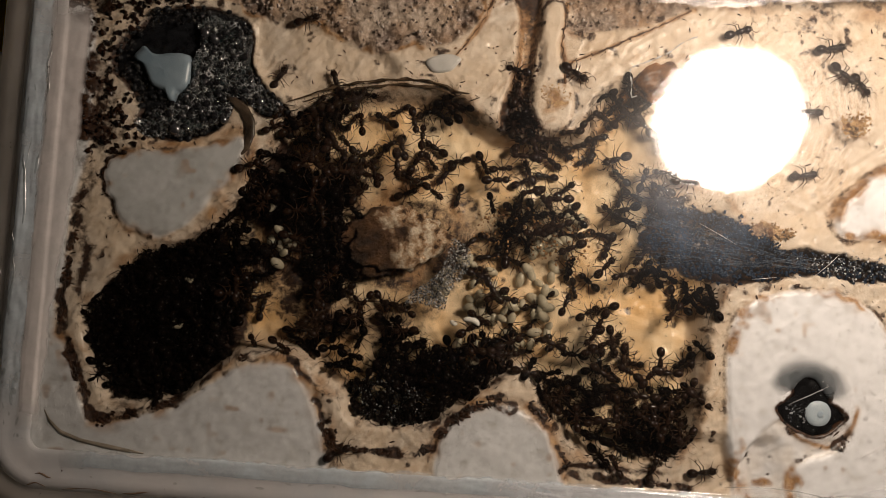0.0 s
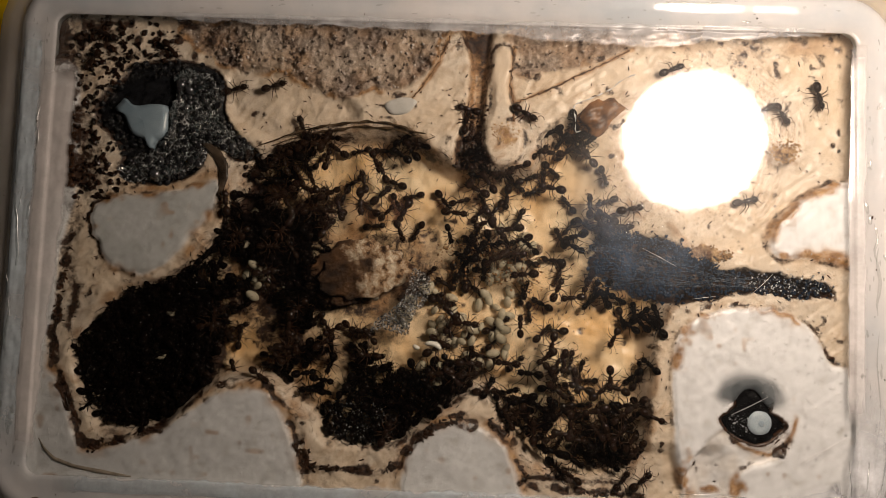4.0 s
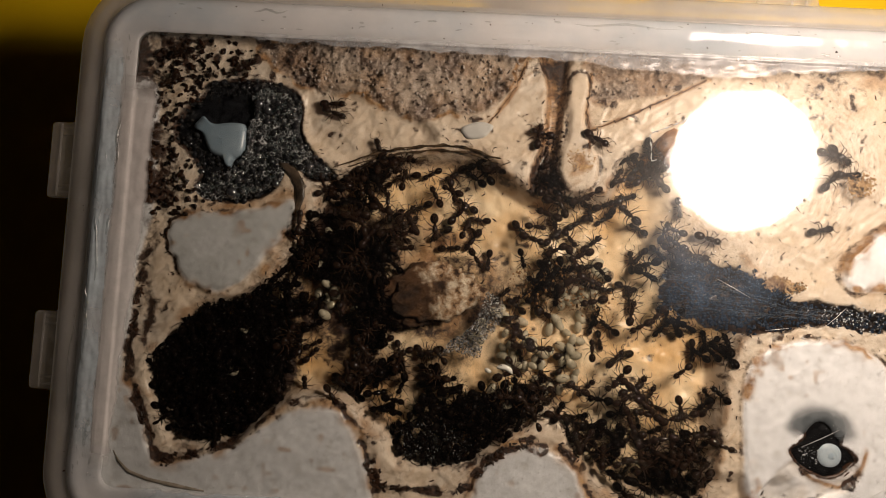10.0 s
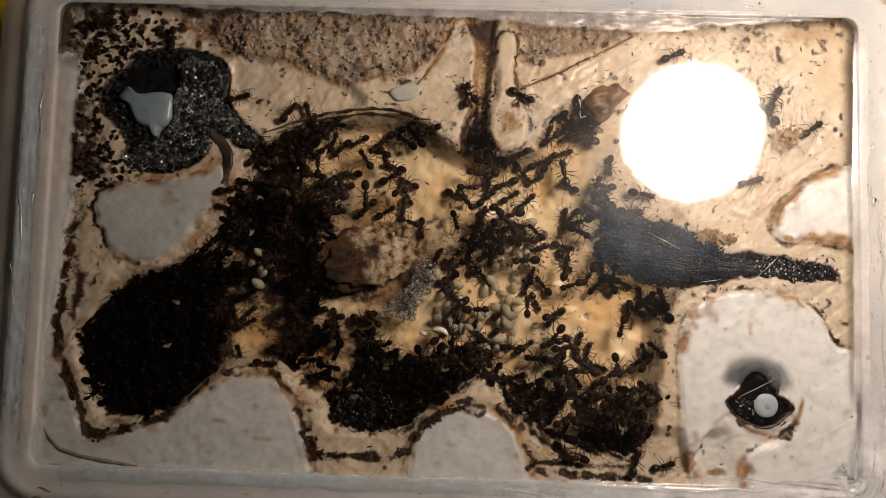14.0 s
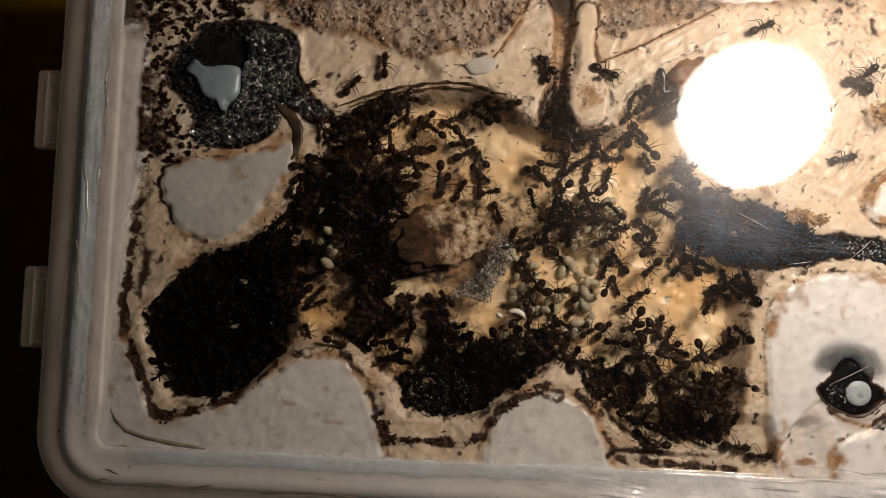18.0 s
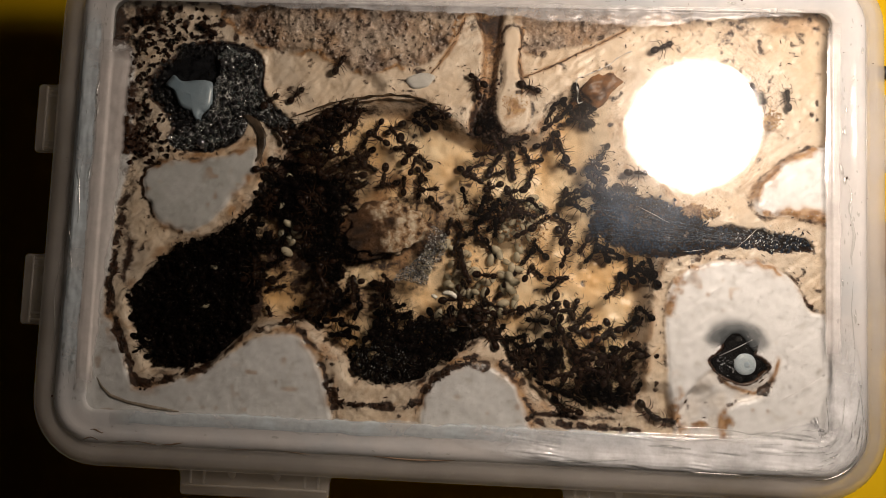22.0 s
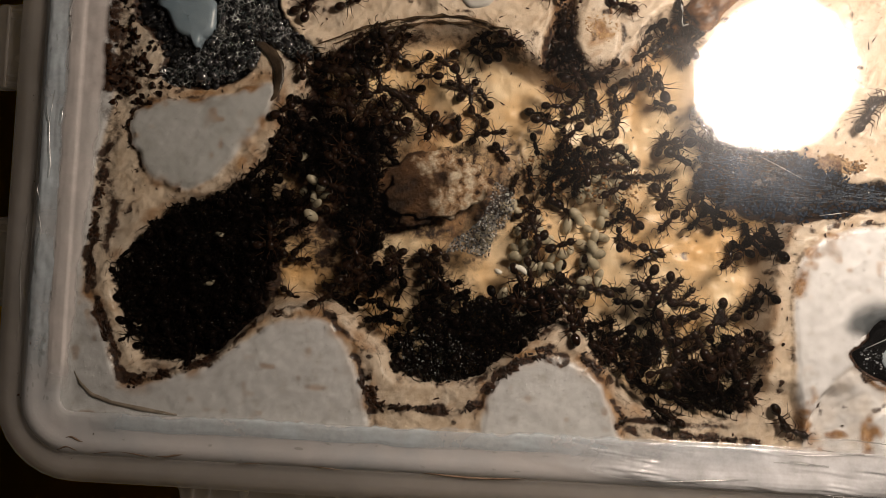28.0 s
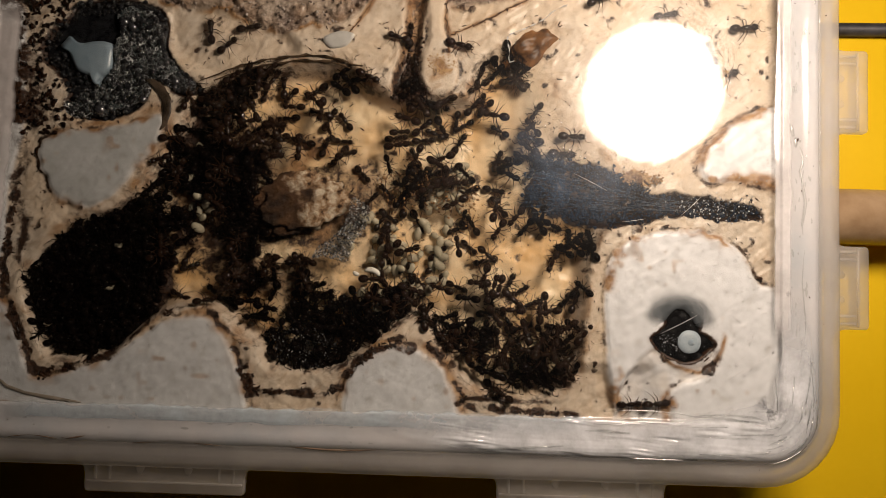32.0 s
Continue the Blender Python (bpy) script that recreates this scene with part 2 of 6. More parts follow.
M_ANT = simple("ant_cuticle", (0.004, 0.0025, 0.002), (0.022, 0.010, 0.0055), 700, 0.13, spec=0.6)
# Heaped ants: shade among the bodies put into a darker, duller copy.
M_HEAP = simple("shaded_ant_cuticle", (0.002, 0.0015, 0.0015), (0.006, 0.0035, 0.0025), 900, 0.12, spec=0.12)
M_LEG = simple("ant_leg_cuticle", (0.018, 0.009, 0.004), (0.06, 0.026, 0.012), 900, 0.3, spec=0.25)


# ---- building helpers ----
def mesh_of(name, bm, mat, smooth=True):
    me = bpy.data.meshes.new(name)
    bm.to_mesh(me)
    bm.free()
    if smooth:
        me.polygons.foreach_set("use_smooth", [True] * len(me.polygons))
    me.materials.append(mat)
    return me


def part(name, bm, mat, parent, label="", smooth=True):
    ob = new(name, bm if isinstance(bm, bpy.types.Mesh) else mesh_of(name, bm, mat, smooth))
    ob.parent = parent
    return tagged(ob, label)


def thing(name, label, category, group="", kind="", at=(0, 0, 0)):
    ob = new(name)
    ob.empty_display_size = 0.002
    ob.location = at
    return tagged(ob, label, category, group, kind)


def sweep_bm(rings, closed=True):
    """Skins a list of rings of points; closed also joins the last ring to the first."""
    bm = bmesh.new()
    vs = [[bm.verts.new(p) for p in r] for r in rings]
    n = len(rings[0])
    for a, b in zip(vs, vs[1:] + (vs[:1] if closed else [])):
        for i in range(n):
            bm.faces.new((a[i], a[(i + 1) % n], b[(i + 1) % n], b[i]))
    return bm


def rounded_rect(cx, cy, hx, hy, r, z, seg=8):
    pts = []
    for k, (sx, sy) in enumerate(((1, 1), (-1, 1), (-1, -1), (1, -1))):
        for i in range(seg + 1):
            a = math.pi / 2 * (k + i / seg)
            pts.append((cx + sx * (hx - r) + r * math.cos(a), cy + sy * (hy - r) + r * math.sin(a), z))
    return pts


def box_bm(x0, x1, y0, y1, z0, z1, bevel=0.0, seg=2):
    bm = bmesh.new()
    bmesh.ops.create_cube(bm, size=1)
    for v in bm.verts:
        v.co = ((x0 + x1) / 2 + v.co.x * (x1 - x0), (y0 + y1) / 2 + v.co.y * (y1 - y0), (z0 + z1) / 2 + v.co.z * (z1 - z0))
    if bevel:
        bmesh.ops.bevel(bm, geom=bm.edges[:], offset=bevel, segments=seg, profile=0.5, affect="EDGES")
    return bm


def tube_bm(pts, radii, sides=8, cap=True):
    """A tube along points with a radius at each."""
    bm = bmesh.new()
    rings = []
    pts = [Vector(p) for p in pts]
    for i, p in enumerate(pts):
        d = (pts[min(i + 1, len(pts) - 1)] - pts[max(i - 1, 0)]).normalized()
        u = d.orthogonal().normalized() if abs(d.z) > 0.9 else d.cross(Vector((0, 0, 1))).normalized()
        w = d.cross(u)
        rings.append([bm.verts.new(p + radii[i] * (math.cos(a) * u + math.sin(a) * w)) for a in (2 * math.pi * k / sides for k in range(sides))])
    for a, b in zip(rings, rings[1:]):
        for k in range(sides):
            bm.faces.new((a[k], a[(k + 1) % sides], b[(k + 1) % sides], b[k]))
    if cap:
        bm.faces.new(rings[0][::-1]), bm.faces.new(rings[-1])
    return bm


# ---- room and table ----
def structure(name, bm, mat, label):
    return tagged(new(name, mesh_of(name, bm, mat, False)), label, kind="structure")


structure("floor", box_bm(-1.6, 1.6, -1.6, 1.6, -0.78, -0.75), M_WALL, "dark room floor under the table")
structure("ceiling", box_bm(-1.6, 1.6, -1.6, 1.6, 1.7, 1.74), M_WALL, "dim ceiling of the dark room")
for nm, b in (("wall_north", (-1.6, 1.6, 1.6, 1.64)), ("wall_south", (-1.6, 1.6, -1.64, -1.6)), ("wall_east", (1.6, 1.64, -1.64, 1.64)), ("wall_west", (-1.64, -1.6, -1.64, 1.64))):
    structure(nm, box_bm(*b, -0.75, 1.7), M_WALL, "unlit wall of the dark room")
table = thing("table", "bright yellow laminate table top under the ant nest", "table")
part("tabletop", box_bm(-0.55, 0.7, -0.5, 0.5, -0.025, 0.0, 0.003), M_YELLOW, table)
for lx in (-0.5, 0.65):
    for ly in (-0.45, 0.45):
        part("leg", box_bm(lx - 0.02, lx + 0.02, ly - 0.02, ly + 0.02, -0.75, -0.025, 0.003), M_BLACK, table)

# ---- plastic box ----
CX, CY, HX, HY = 0.0, -0.0032, 0.0797, 0.0460
nest_box = thing("plastic_box", "milky translucent plastic food box holding a plaster ant nest", "plastic box")


def ring(off, z):
    return rounded_rect(CX - 0.45 * MM * min(max((off - 7) / 5, 0), 1), CY, HX + off * MM, HY + off * MM, (2.5 + max(off, 0)) * MM, Z0 + z * MM)


RIM_TOP = [(0.05, 1.83), (0.8, 1.86), (2.2, 1.84), (3.2, 1.85), (4.0, 1.90), (4.7, 2.06), (5.4, 2.14), (6.1, 2.06), (6.8, 1.75), (7.3, 1.25)]
RIM = [(1.7, -6.0), (1.7, 1.2), (0.0, 1.5)] + RIM_TOP + [(7.5, 0.8), (7.5, 0.3), (6.6, 0.2), (3.0, 0.3), (2.6, -6.0)]
part("rim", sweep_bm([ring(o, z) for o, z in RIM]), M_PLASTIC, nest_box, "milky moulded inner rim")
FLANGE = [(7.3, 1.15), (7.8, 0.95), (8.6, 0.9), (9.6, 0.98), (10.4, 0.95), (11.2, 0.75), (11.9, 0.4), (12.4, -0.2), (12.7, -1.2), (12.75, -2.4), (12.7, -6.0), (12.1, -6.0), (12.0, -2.2), (11.2, -0.6), (9.6, -0.1), (7.3, -0.1)]
part("flange", sweep_bm([ring(o, z) for o, z in FLANGE]), M_FLANGE, nest_box, "thin see-through outer flange")
WALL = [(9.9, -2.6), (9.2, -12.0), (8.0, -30.0), (6.5, -38.4), (4.5, -39.6), (3.0, -38.5), (6.0, -30.0), (7.2, -12.0), (7.6, -2.8)]
part("wall", sweep_bm([ring(o, z) for o, z in WALL]), M_PLASTIC, nest_box)
bm = bmesh.new()
bm.faces.new([bm.verts.new(p) for p in ring(4.4, -39.2)])
bmesh.ops.solidify(bm, geom=bm.faces[:], thickness=0.001)
part("base", bm, M_PLASTIC, nest_box)


def lug(u0, u1, reach, turn, at):
    """A clip lug: a clear tongue with flared roots, a turned-down lip, two ribs and two moulding marks."""
    mid, w = (u0 + u1) / 2, (u1 - u0) / 2
    half = [(w + 2.6, -1.2), (w + 2.2, 0.0), (w + 1.0, 0.4), (w + 0.25, 1.2), (w, 2.4), (w, reach - 0.7), (w - 0.25, reach - 0.2), (w - 0.8, reach)]
    outline = half + [(-u, v) for u, v in reversed(half)]
    spin = Matrix.Translation((at[0], at[1], Z0)) @ pose(0, 0, 0, 0, 0, turn)

    def slab(points, z0, z1, bevel):
        b = bmesh.new()
        low = b.faces.new([b.verts.new(spin @ Vector(((mid + u) * MM, v * MM, z0 * MM))) for u, v in points])
        up = bmesh.ops.extrude_face_region(b, geom=[low])
        bmesh.ops.translate(b, verts=[v for v in up["geom"] if isinstance(v, bmesh.types.BMVert)], vec=(0, 0, (z1 - z0) * MM))
        bmesh.ops.recalc_face_normals(b, faces=b.faces[:])
        bmesh.ops.bevel(b, geom=[e for e in b.edges if abs(e.verts[0].co.z - e.verts[1].co.z) < 1e-6], offset=bevel * MM, segments=2, profile=0.5, affect="EDGES")
        return b

    ob = part("lug", slab(outline, -3.4, -1.8, 0.3), M_LUG, nest_box, "clear clip lug")
    bar = lambda a, b, c, d: [(a, c), (b, c), (b, d), (a, d)]
    part("lip", slab(bar(-w + 0.5, w - 0.5, reach - 2.4, reach - 1.9), -5.4, -1.55, 0.12), M_LUG, ob)
    for e in (-0.86, -0.68, 0.68, 0.86):
        part("rib", slab(bar(e * w - 0.3, e * w + 0.3, -1.0, reach - 2.5), -5.6, -1.6, 0.12), M_LUG, ob)
    for e in (-0.3, 0.3):
        arc = [(e * w + 0.9 * math.cos(a), 0.6 - 1.5 * math.sin(a)) for a in np.linspace(math.pi, 2 * math.pi, 9)]
        part("moulding_mark", slab(arc, -1.8, -1.5, 0.08), M_LUG, ob)


for u0, u1 in ((7.9, 23.8), (-31.6, -15.6)):
    lug(u0, u1, 5.9, 90, (CX - HX - 12.6 * MM, 0))
for u0, u1 in ((9.0, 25.9), (-30.5, -13.9)):
    lug(-u1, -u0, 7.0, -90, (CX + HX + 11.6 * MM, 0))
for u0, u1 in ((-58.9, -25.9), (25.0, 58.2)):
    lug(-u1, -u0, 5.9, 180, (0, CY - HY - 12.2 * MM))
    lug(u0, u1, 5.0, 0, (0, CY + HY + 12.2 * MM))

# ---- glass pane ----
pane = thing("cover_pane", "clear scratched and smeared cover pane over the ant nest", "glass pane")
part("sheet", box_bm(CX - HX - 0.0016, CX + HX + 0.0016, CY - HY - 0.0016, CY + HY + 0.0016, Z0, Z0 + 0.00148), M_GLASS, pane, "clear sheet", False)
M_SCRATCH = simple("white_scratch", (0.55, 0.54, 0.52), (0.75, 0.74, 0.72), 600, 0.4)
for (xa, ya), (xb, yb) in (((69.3, -40.8), (78.4, -35.1)), ((56.3, -32.1), (63.3, -28.4)), ((59.9, -8.9), (64.0, -4.9)), ((48.6, -10.3), (53.1, -9.6)), ((38.9, -0.8), (45.6, -4.2))):
    part("scratch", tube_bm([(xa * MM, ya * MM, Z0 + 1.52 * MM), ((0.5 * xa + 0.5 * xb + 0.15) * MM, (0.5 * ya + 0.5 * yb) * MM, Z0 + 1.52 * MM), (xb * MM, yb * MM, Z0 + 1.52 * MM)], [0.03 * MM, 0.055 * MM, 0.02 * MM], 4), M_SCRATCH, pane, "fine white scratch")

# ---- plaster nest: outlines in millimetres ----
MAIN = [(-37.0, 16.5), (-30.2, 18.9), (-23.4, 21.4), (-11.9, 22.2), (-6.1, 20.8), (-1.4, 16.9), (3.8, 15.1), (15.7, 15.1), (17.7, 17.7), (19.0, 21.5), (22.4, 25.1), (26.9, 27.5), (31.9, 30.6), (35.4, 28.3), (34.4, 21.4), (37.3, 7.7), (44.1, 3.9), (48.1, 0.1), (48.1, -8.9), (44.8, -13.5), (43.0, -19.1), (42.2, -29.1), (41.4, -39.4), (38.0, -44.2), (30.3, -47.1), (23.7, -46.2), (18.7, -43.8), (13.1, -37.2), (8.8, -30.2), (1.3, -34.3), (-3.0, -38.3), (-9.5, -41.8), (-21.3, -41.4), (-24.8, -37.1), (-28.9, -34.3), (-31.9, -30.7), (-37.0, -29.8), (-43.7, -30.9), (-50.2, -36.1), (-55.6, -40.0), (-67.4, -41.1), (-69.9, -37.4), (-72.0, -31.9), (-73.6, -26.3), (-72.7, -21.8), (-68.5, -16.6), (-63.1, -11.9), (-56.3, -10.0), (-50.8, -6.4), (-47.0, -1.7), (-43.9, 4.7), (-40.3, 12.3)]
CHANNEL = [(29.6, -2.8), (33.5, 0.7), (38.5, 2.0), (45.3, 0.9), (50.9, -1.9), (56.4, -4.0), (64.2, -5.1), (72.0, -5.6), (76.1, -6.4), (76.1, -8.9), (67.5, -9.4), (59.8, -8.8), (54.2, -9.9), (47.0, -11.0), (39.8, -10.5), (34.8, -8.5), (30.6, -6.1)]
PA = [(-70.0, 5.1), (-63.1, 6.5), (-53.9, 7.9), (-48.8, 9.8), (-46.0, 10.4), (-45.3, 8.1), (-46.2, 4.6), (-48.9, 0.5), (-52.1, -3.6), (-55.3, -7.1), (-59.8, -9.2), (-64.4, -8.9), (-67.4, -6.9), (-69.4, -3.5), (-71.1, 1.0)]
PB = [(-79.0, -22.0), (-78.0, -27.6), (-75.4, -32.0), (-72.8, -37.5), (-70.3, -43.7), (-66.6, -44.5), (-61.1, -42.6), (-55.6, -40.7), (-50.1, -36.9), (-45.8, -33.4), (-41.4, -31.6), (-36.9, -30.9), (-33.5, -31.7), (-30.5, -35.4), (-28.6, -39.2), (-27.4, -42.5), (-26.3, -52.5), (-42.6, -53.0), (-65.1, -53.0), (-83.5, -53.0), (-83.5, -42.2), (-82.4, -31.1)]
PC = [(-5.3, -52.5), (-6.3, -45.5), (-4.6, -40.5), (-0.8, -37.7), (3.6, -36.1), (8.1, -36.5), (12.0, -38.3), (14.3, -41.5), (16.3, -46.3), (17.1, -52.2), (1.9, -53.3)]
PD = [(64.8, -0.6), (64.2, 2.8), (65.9, 6.2), (68.7, 9.2), (73.2, 12.1), (78.8, 14.0), (82.7, 13.5), (82.5, -1.7), (73.1, -1.9), (67.5, -1.8)]
PE = [(45.7, -22.3), (46.3, -18.4), (48.7, -15.3), (52.6, -13.0), (57.6, -11.8), (64.2, -11.2), (69.2, -12.9), (73.0, -16.1), (75.7, -21.3), (78.4, -22.3), (82.8, -23.3), (83.7, -34.1), (83.5, -52.4), (59.8, -53.3), (51.1, -50.4), (47.3, -45.2), (45.9, -35.5)]
PF = [(53.8, -36.3), (56.5, -35.1), (59.8, -38.5), (64.7, -37.8), (67.2, -34.7), (68.3, -37.9), (65.8, -40.4), (60.9, -42.3), (58.9, -44.7), (59.3, -53.3), (50.0, -53.6), (48.0, -46.2), (50.0, -41.3)]
PG = [(-44.3, 33.1), (-37.9, 33.2), (-28.4, 30.2), (-21.3, 27.1), (-18.9, 24.3), (-23.5, 22.6), (-30.3, 20.2), (-34.8, 18.8), (-38.4, 20.5), (-43.2, 23.3), (-45.6, 28.6)]
GA = [(-55.9, 42.6), (-52.1, 37.3), (-47.3, 34.7), (-41.3, 32.8), (-33.2, 32.4), (-27.2, 29.6), (-22.5, 27.6), (-17.9, 28.7), (-9.9, 30.1), (-4.8, 33.4), (-1.6, 39.7), (-1.7, 45.1), (-36.1, 44.8)]
GB = [(13.4, 43.1), (40.4, 43.5), (33.0, 37.9), (24.5, 34.8), (14.7, 33.4), (13.5, 37.1)]
SLOT = [(1.7, 45.1), (8.7, 44.7), (8.4, 34.7), (7.8, 26.4), (7.4, 19.5), (8.9, 14.9), (1.5, 14.7), (3.8, 26.3), (3.8, 35.7)]
FOAM = [(-64.8, 33.7), (-55.5, 34.8), (-49.6, 33.8), (-45.9, 30.9), (-45.4, 25.0), (-43.0, 20.4), (-39.4, 17.2), (-37.5, 15.0), (-42.7, 14.3), (-45.4, 16.6), (-48.0, 16.8), (-49.4, 13.2), (-51.8, 10.8), (-57.4, 8.9), (-63.3, 9.3), (-66.3, 11.6), (-66.2, 15.1), (-68.3, 18.5), (-71.0, 20.6), (-72.1, 23.1), (-70.3, 27.9), (-67.5, 30.3)]
STONE = [(-20.9, -5.5), (-17.9, -1.4), (-13.4, 0.2), (-9.4, -0.6), (-6.7, -3.3), (-6.9, -7.5), (-9.6, -10.8), (-14.0, -12.6), (-18.6, -12.0), (-21.2, -8.9)]
SALT = [(-5.8, -6.1), (-2.0, -8.3), (-2.7, -12.8), (-5.4, -16.2), (-6.4, -19.6), (-11.5, -18.7), (-14.0, -19.9), (-12.7, -16.5), (-8.9, -13.6), (-6.8, -10.1)]
PL = [(-84.2, 32.9), (-76.3, 32.3), (-74.8, 19.5), (-74.7, 6.7), (-75.7, 0.9), (-77.0, -7.2), (-77.4, -17.5), (-78.6, -23.1), (-82.9, -23.3), (-84.4, 12.2)]
PEG = [(9.0, 38.4), (12.5, 38.6), (12.2, 31.2), (13.0, 26.5), (15.4, 21.8), (15.0, 17.2), (11.5, 15.4), (8.4, 17.0), (7.9, 21.6), (8.7, 27.5), (8.8, 33.0)]
BLUE = [(-68.2, 24.2), (-67.2, 25.7), (-66.2, 26.6), (-64.8, 25.4), (-62.9, 25.1), (-60.5, 25.5), (-57.8, 25.4), (-56.6, 24.1), (-56.7, 21.8), (-57.0, 19.4), (-58.2, 18.4), (-59.1, 17.9), (-59.7, 16.2), (-60.6, 16.3), (-61.3, 17.7), (-64.1, 19.0), (-65.3, 21.0), (-66.4, 23.1)]
HOLE = [(57.8, -27.4), (59.5, -27.5), (61.9, -26.8), (63.0, -28.4), (64.1, -29.8), (64.1, -31.7), (65.8, -33.0), (67.0, -34.3), (64.8, -36.3), (61.8, -37.3), (58.3, -36.2), (55.4, -33.5), (56.8, -32.1), (58.1, -30.0)]



def smooth_loop(pts, n=5):
    """A closed Catmull-Rom line through the points."""
    p = np.array(pts, float)
    out = []
    for i in range(len(p)):
        a, b, c, d = p[i - 1], p[i], p[(i + 1) % len(p)], p[(i + 2) % len(p)]
        for t in np.arange(n) / n:
            out.append(0.5 * (2 * b + (c - a) * t + (2 * a - 5 * b + 4 * c - d) * t**2 + (3 * b - a - 3 * c + d) * t**3))
    return np.array(out)


def inside_distance(pts, X, Y):
    """Millimetres inside the loop (negative outside)."""
    loop = smooth_loop(pts)
    best, odd = np.full(X.shape, 1e9), np.zeros(X.shape, bool)
    for (x0, y0), (x1, y1) in zip(loop, np.roll(loop, -1, 0)):
        dx, dy = x1 - x0, y1 - y0
        t = np.clip(((X - x0) * dx + (Y - y0) * dy) / (dx * dx + dy * dy + 1e-9), 0, 1)
        best = np.minimum(best, (X - x0 - t * dx) ** 2 + (Y - y0 - t * dy) ** 2)
        cross = ((y0 > Y) != (y1 > Y)) & (X < (x1 - x0) * (Y - y0) / (y1 - y0 + 1e-12) + x0)
        odd ^= cross
    return np.where(odd, 1, -1) * np.sqrt(best)


def value_noise(X, Y, cell, seed):
    """Smooth random field in -1..1."""
    rng = np.random.RandomState(seed)
    g = rng.uniform(-1, 1, (300, 300))
    u, v = X / cell + 100, Y / cell + 100
    i, j = np.floor(u).astype(int), np.floor(v).astype(int)
    fu, fv = u - i, v - j
    fu, fv = fu * fu * (3 - 2 * fu), fv * fv * (3 - 2 * fv)
    i, j = i % 299, j % 299
    return (g[i, j] * (1 - fu) + g[i + 1, j] * fu) * (1 - fv) + (g[i, j + 1] * (1 - fu) + g[i + 1, j + 1] * fu) * fv


def ease(v, a, b):
    t = np.clip((v - a) / (b - a), 0, 1)
    return t * t * (3 - 2 * t)


STEP = 0.3
gx, gy = np.arange(-81.3, 81.35, STEP), np.arange(-50.8, 44.5, STEP)
GX, GY = np.meshgrid(gx, gy, indexing="ij")


def near_line(pts):
    """Millimetres to an open line through the points."""
    best = np.full(GX.shape, 1e9)
    for (x0, y0), (x1, y1) in zip(pts, pts[1:]):
        dx, dy = x1 - x0, y1 - y0
        t = np.clip(((GX - x0) * dx + (GY - y0) * dy) / (dx * dx + dy * dy + 1e-9), 0, 1)
        best = np.minimum(best, (GX - x0 - t * dx) ** 2 + (GY - y0 - t * dy) ** 2)
    return np.sqrt(best)


rough1, rough2, rough3 = value_noise(GX, GY, 5.0, 1), value_noise(GX, GY, 1.7, 2), value_noise(GX, GY, 0.8, 3)
wob = 0.5 * rough1 + 0.45 * rough2
D = {k: inside_distance(v, GX, GY) + w * wob for k, v, w in (
    ("main", MAIN, 0.5), ("channel", CHANNEL, 1.3), ("pa", PA, 0.7), ("pb", PB, 0.6), ("pc", PC, 0.6), ("pd", PD, 0.7), ("pe", PE, 0.5), ("pf", PF, 0.6),
    ("pl", PL, 0.5), ("peg", PEG, 0.4), ("pg", PG, 0.6), ("ga", GA, 1.0), ("gb", GB, 1.0), ("slot", SLOT, 0.5), ("foam", FOAM, 0.4), ("hole", HOLE, 0.4), ("stone", STONE, 0.5))}
plate = np.maximum.reduce([D["pa"], D["pb"], D["pc"], D["pd"], np.minimum(D["pe"], -D["pf"] + 0.3), D["pl"]])
height = -0.85 + 0.3 * rough1 + 0.17 * rough2 + 0.08 * rough3
swirl = np.hypot(GX - (46.8, 20.3)[0], GY - (46.8, 20.3)[1]) + 1.1 * rough1 + 0.35 * rough2
carved = ease(swirl, 11.0, 13.0) * (1 - ease(swirl, 24.0, 28.0)) * ease(GX, 50.0, 58.0) * np.clip(0.45 + 0.8 * value_noise(GX, GY, 5.0, 52), 0, 1)
height += 0.12 * carved * np.sin(swirl * 5.2)
low = np.maximum.reduce([ease(D["pg"], -2.0, 1.0), ease(GX, 45.0, 49.0) * ease(GY, -2.0, 3.0), ease(-GX, 40.0, 48.0) * ease(GY, 30.0, 34.0), ease(GX, 12.0, 16.0) * ease(-GX, -58.0, -52.0) * ease(-GY, 38.0, 41.0)])
ca, sa = math.cos(0.6), math.sin(0.6)
trowel = value_noise((GX * ca + GY * sa) / 6.0, GX * sa - GY * ca, 0.75, 31) * 0.6 + value_noise((GX * sa + GY * ca) / 5.0, GX * ca - GY * sa, 0.6, 32) * 0.4
height += 0.17 * trowel
ridge = np.maximum(np.exp(-(near_line([(0.6, 38.9), (0.1, 32.7), (-1.4, 26.0)]) / 1.5) ** 2), np.exp(-(near_line([(14.7, 26.2), (23.7, 30.5), (33.3, 35.7)]) / 1.6) ** 2))
height -= 1.6 * low * (1 - 0.9 * ridge)
height = height + (-0.2 + 0.08 * rough1 + 0.055 * rough2 + 0.03 * rough3 + 0.06 * trowel - height) * ease(plate, -0.7, 1.0)
height = height + (-0.25 - height) * ease(D["peg"], -0.6, 1.0)
gritm = np.maximum(ease(D["ga"], -0.6, 1.0) * (0.8 + 0.35 * rough1), 0.75 * ease(D["gb"], -0.6, 1.0))
height += gritm * (-0.7 + 0.45 * rough3 + 0.35 * rough2)
floor_z = -6.2 + 0.5 * rough1 + 0.25 * rough2
rise = ease(GX, 18.0, 32.0) * ease(GY, -9.0, 1.0)
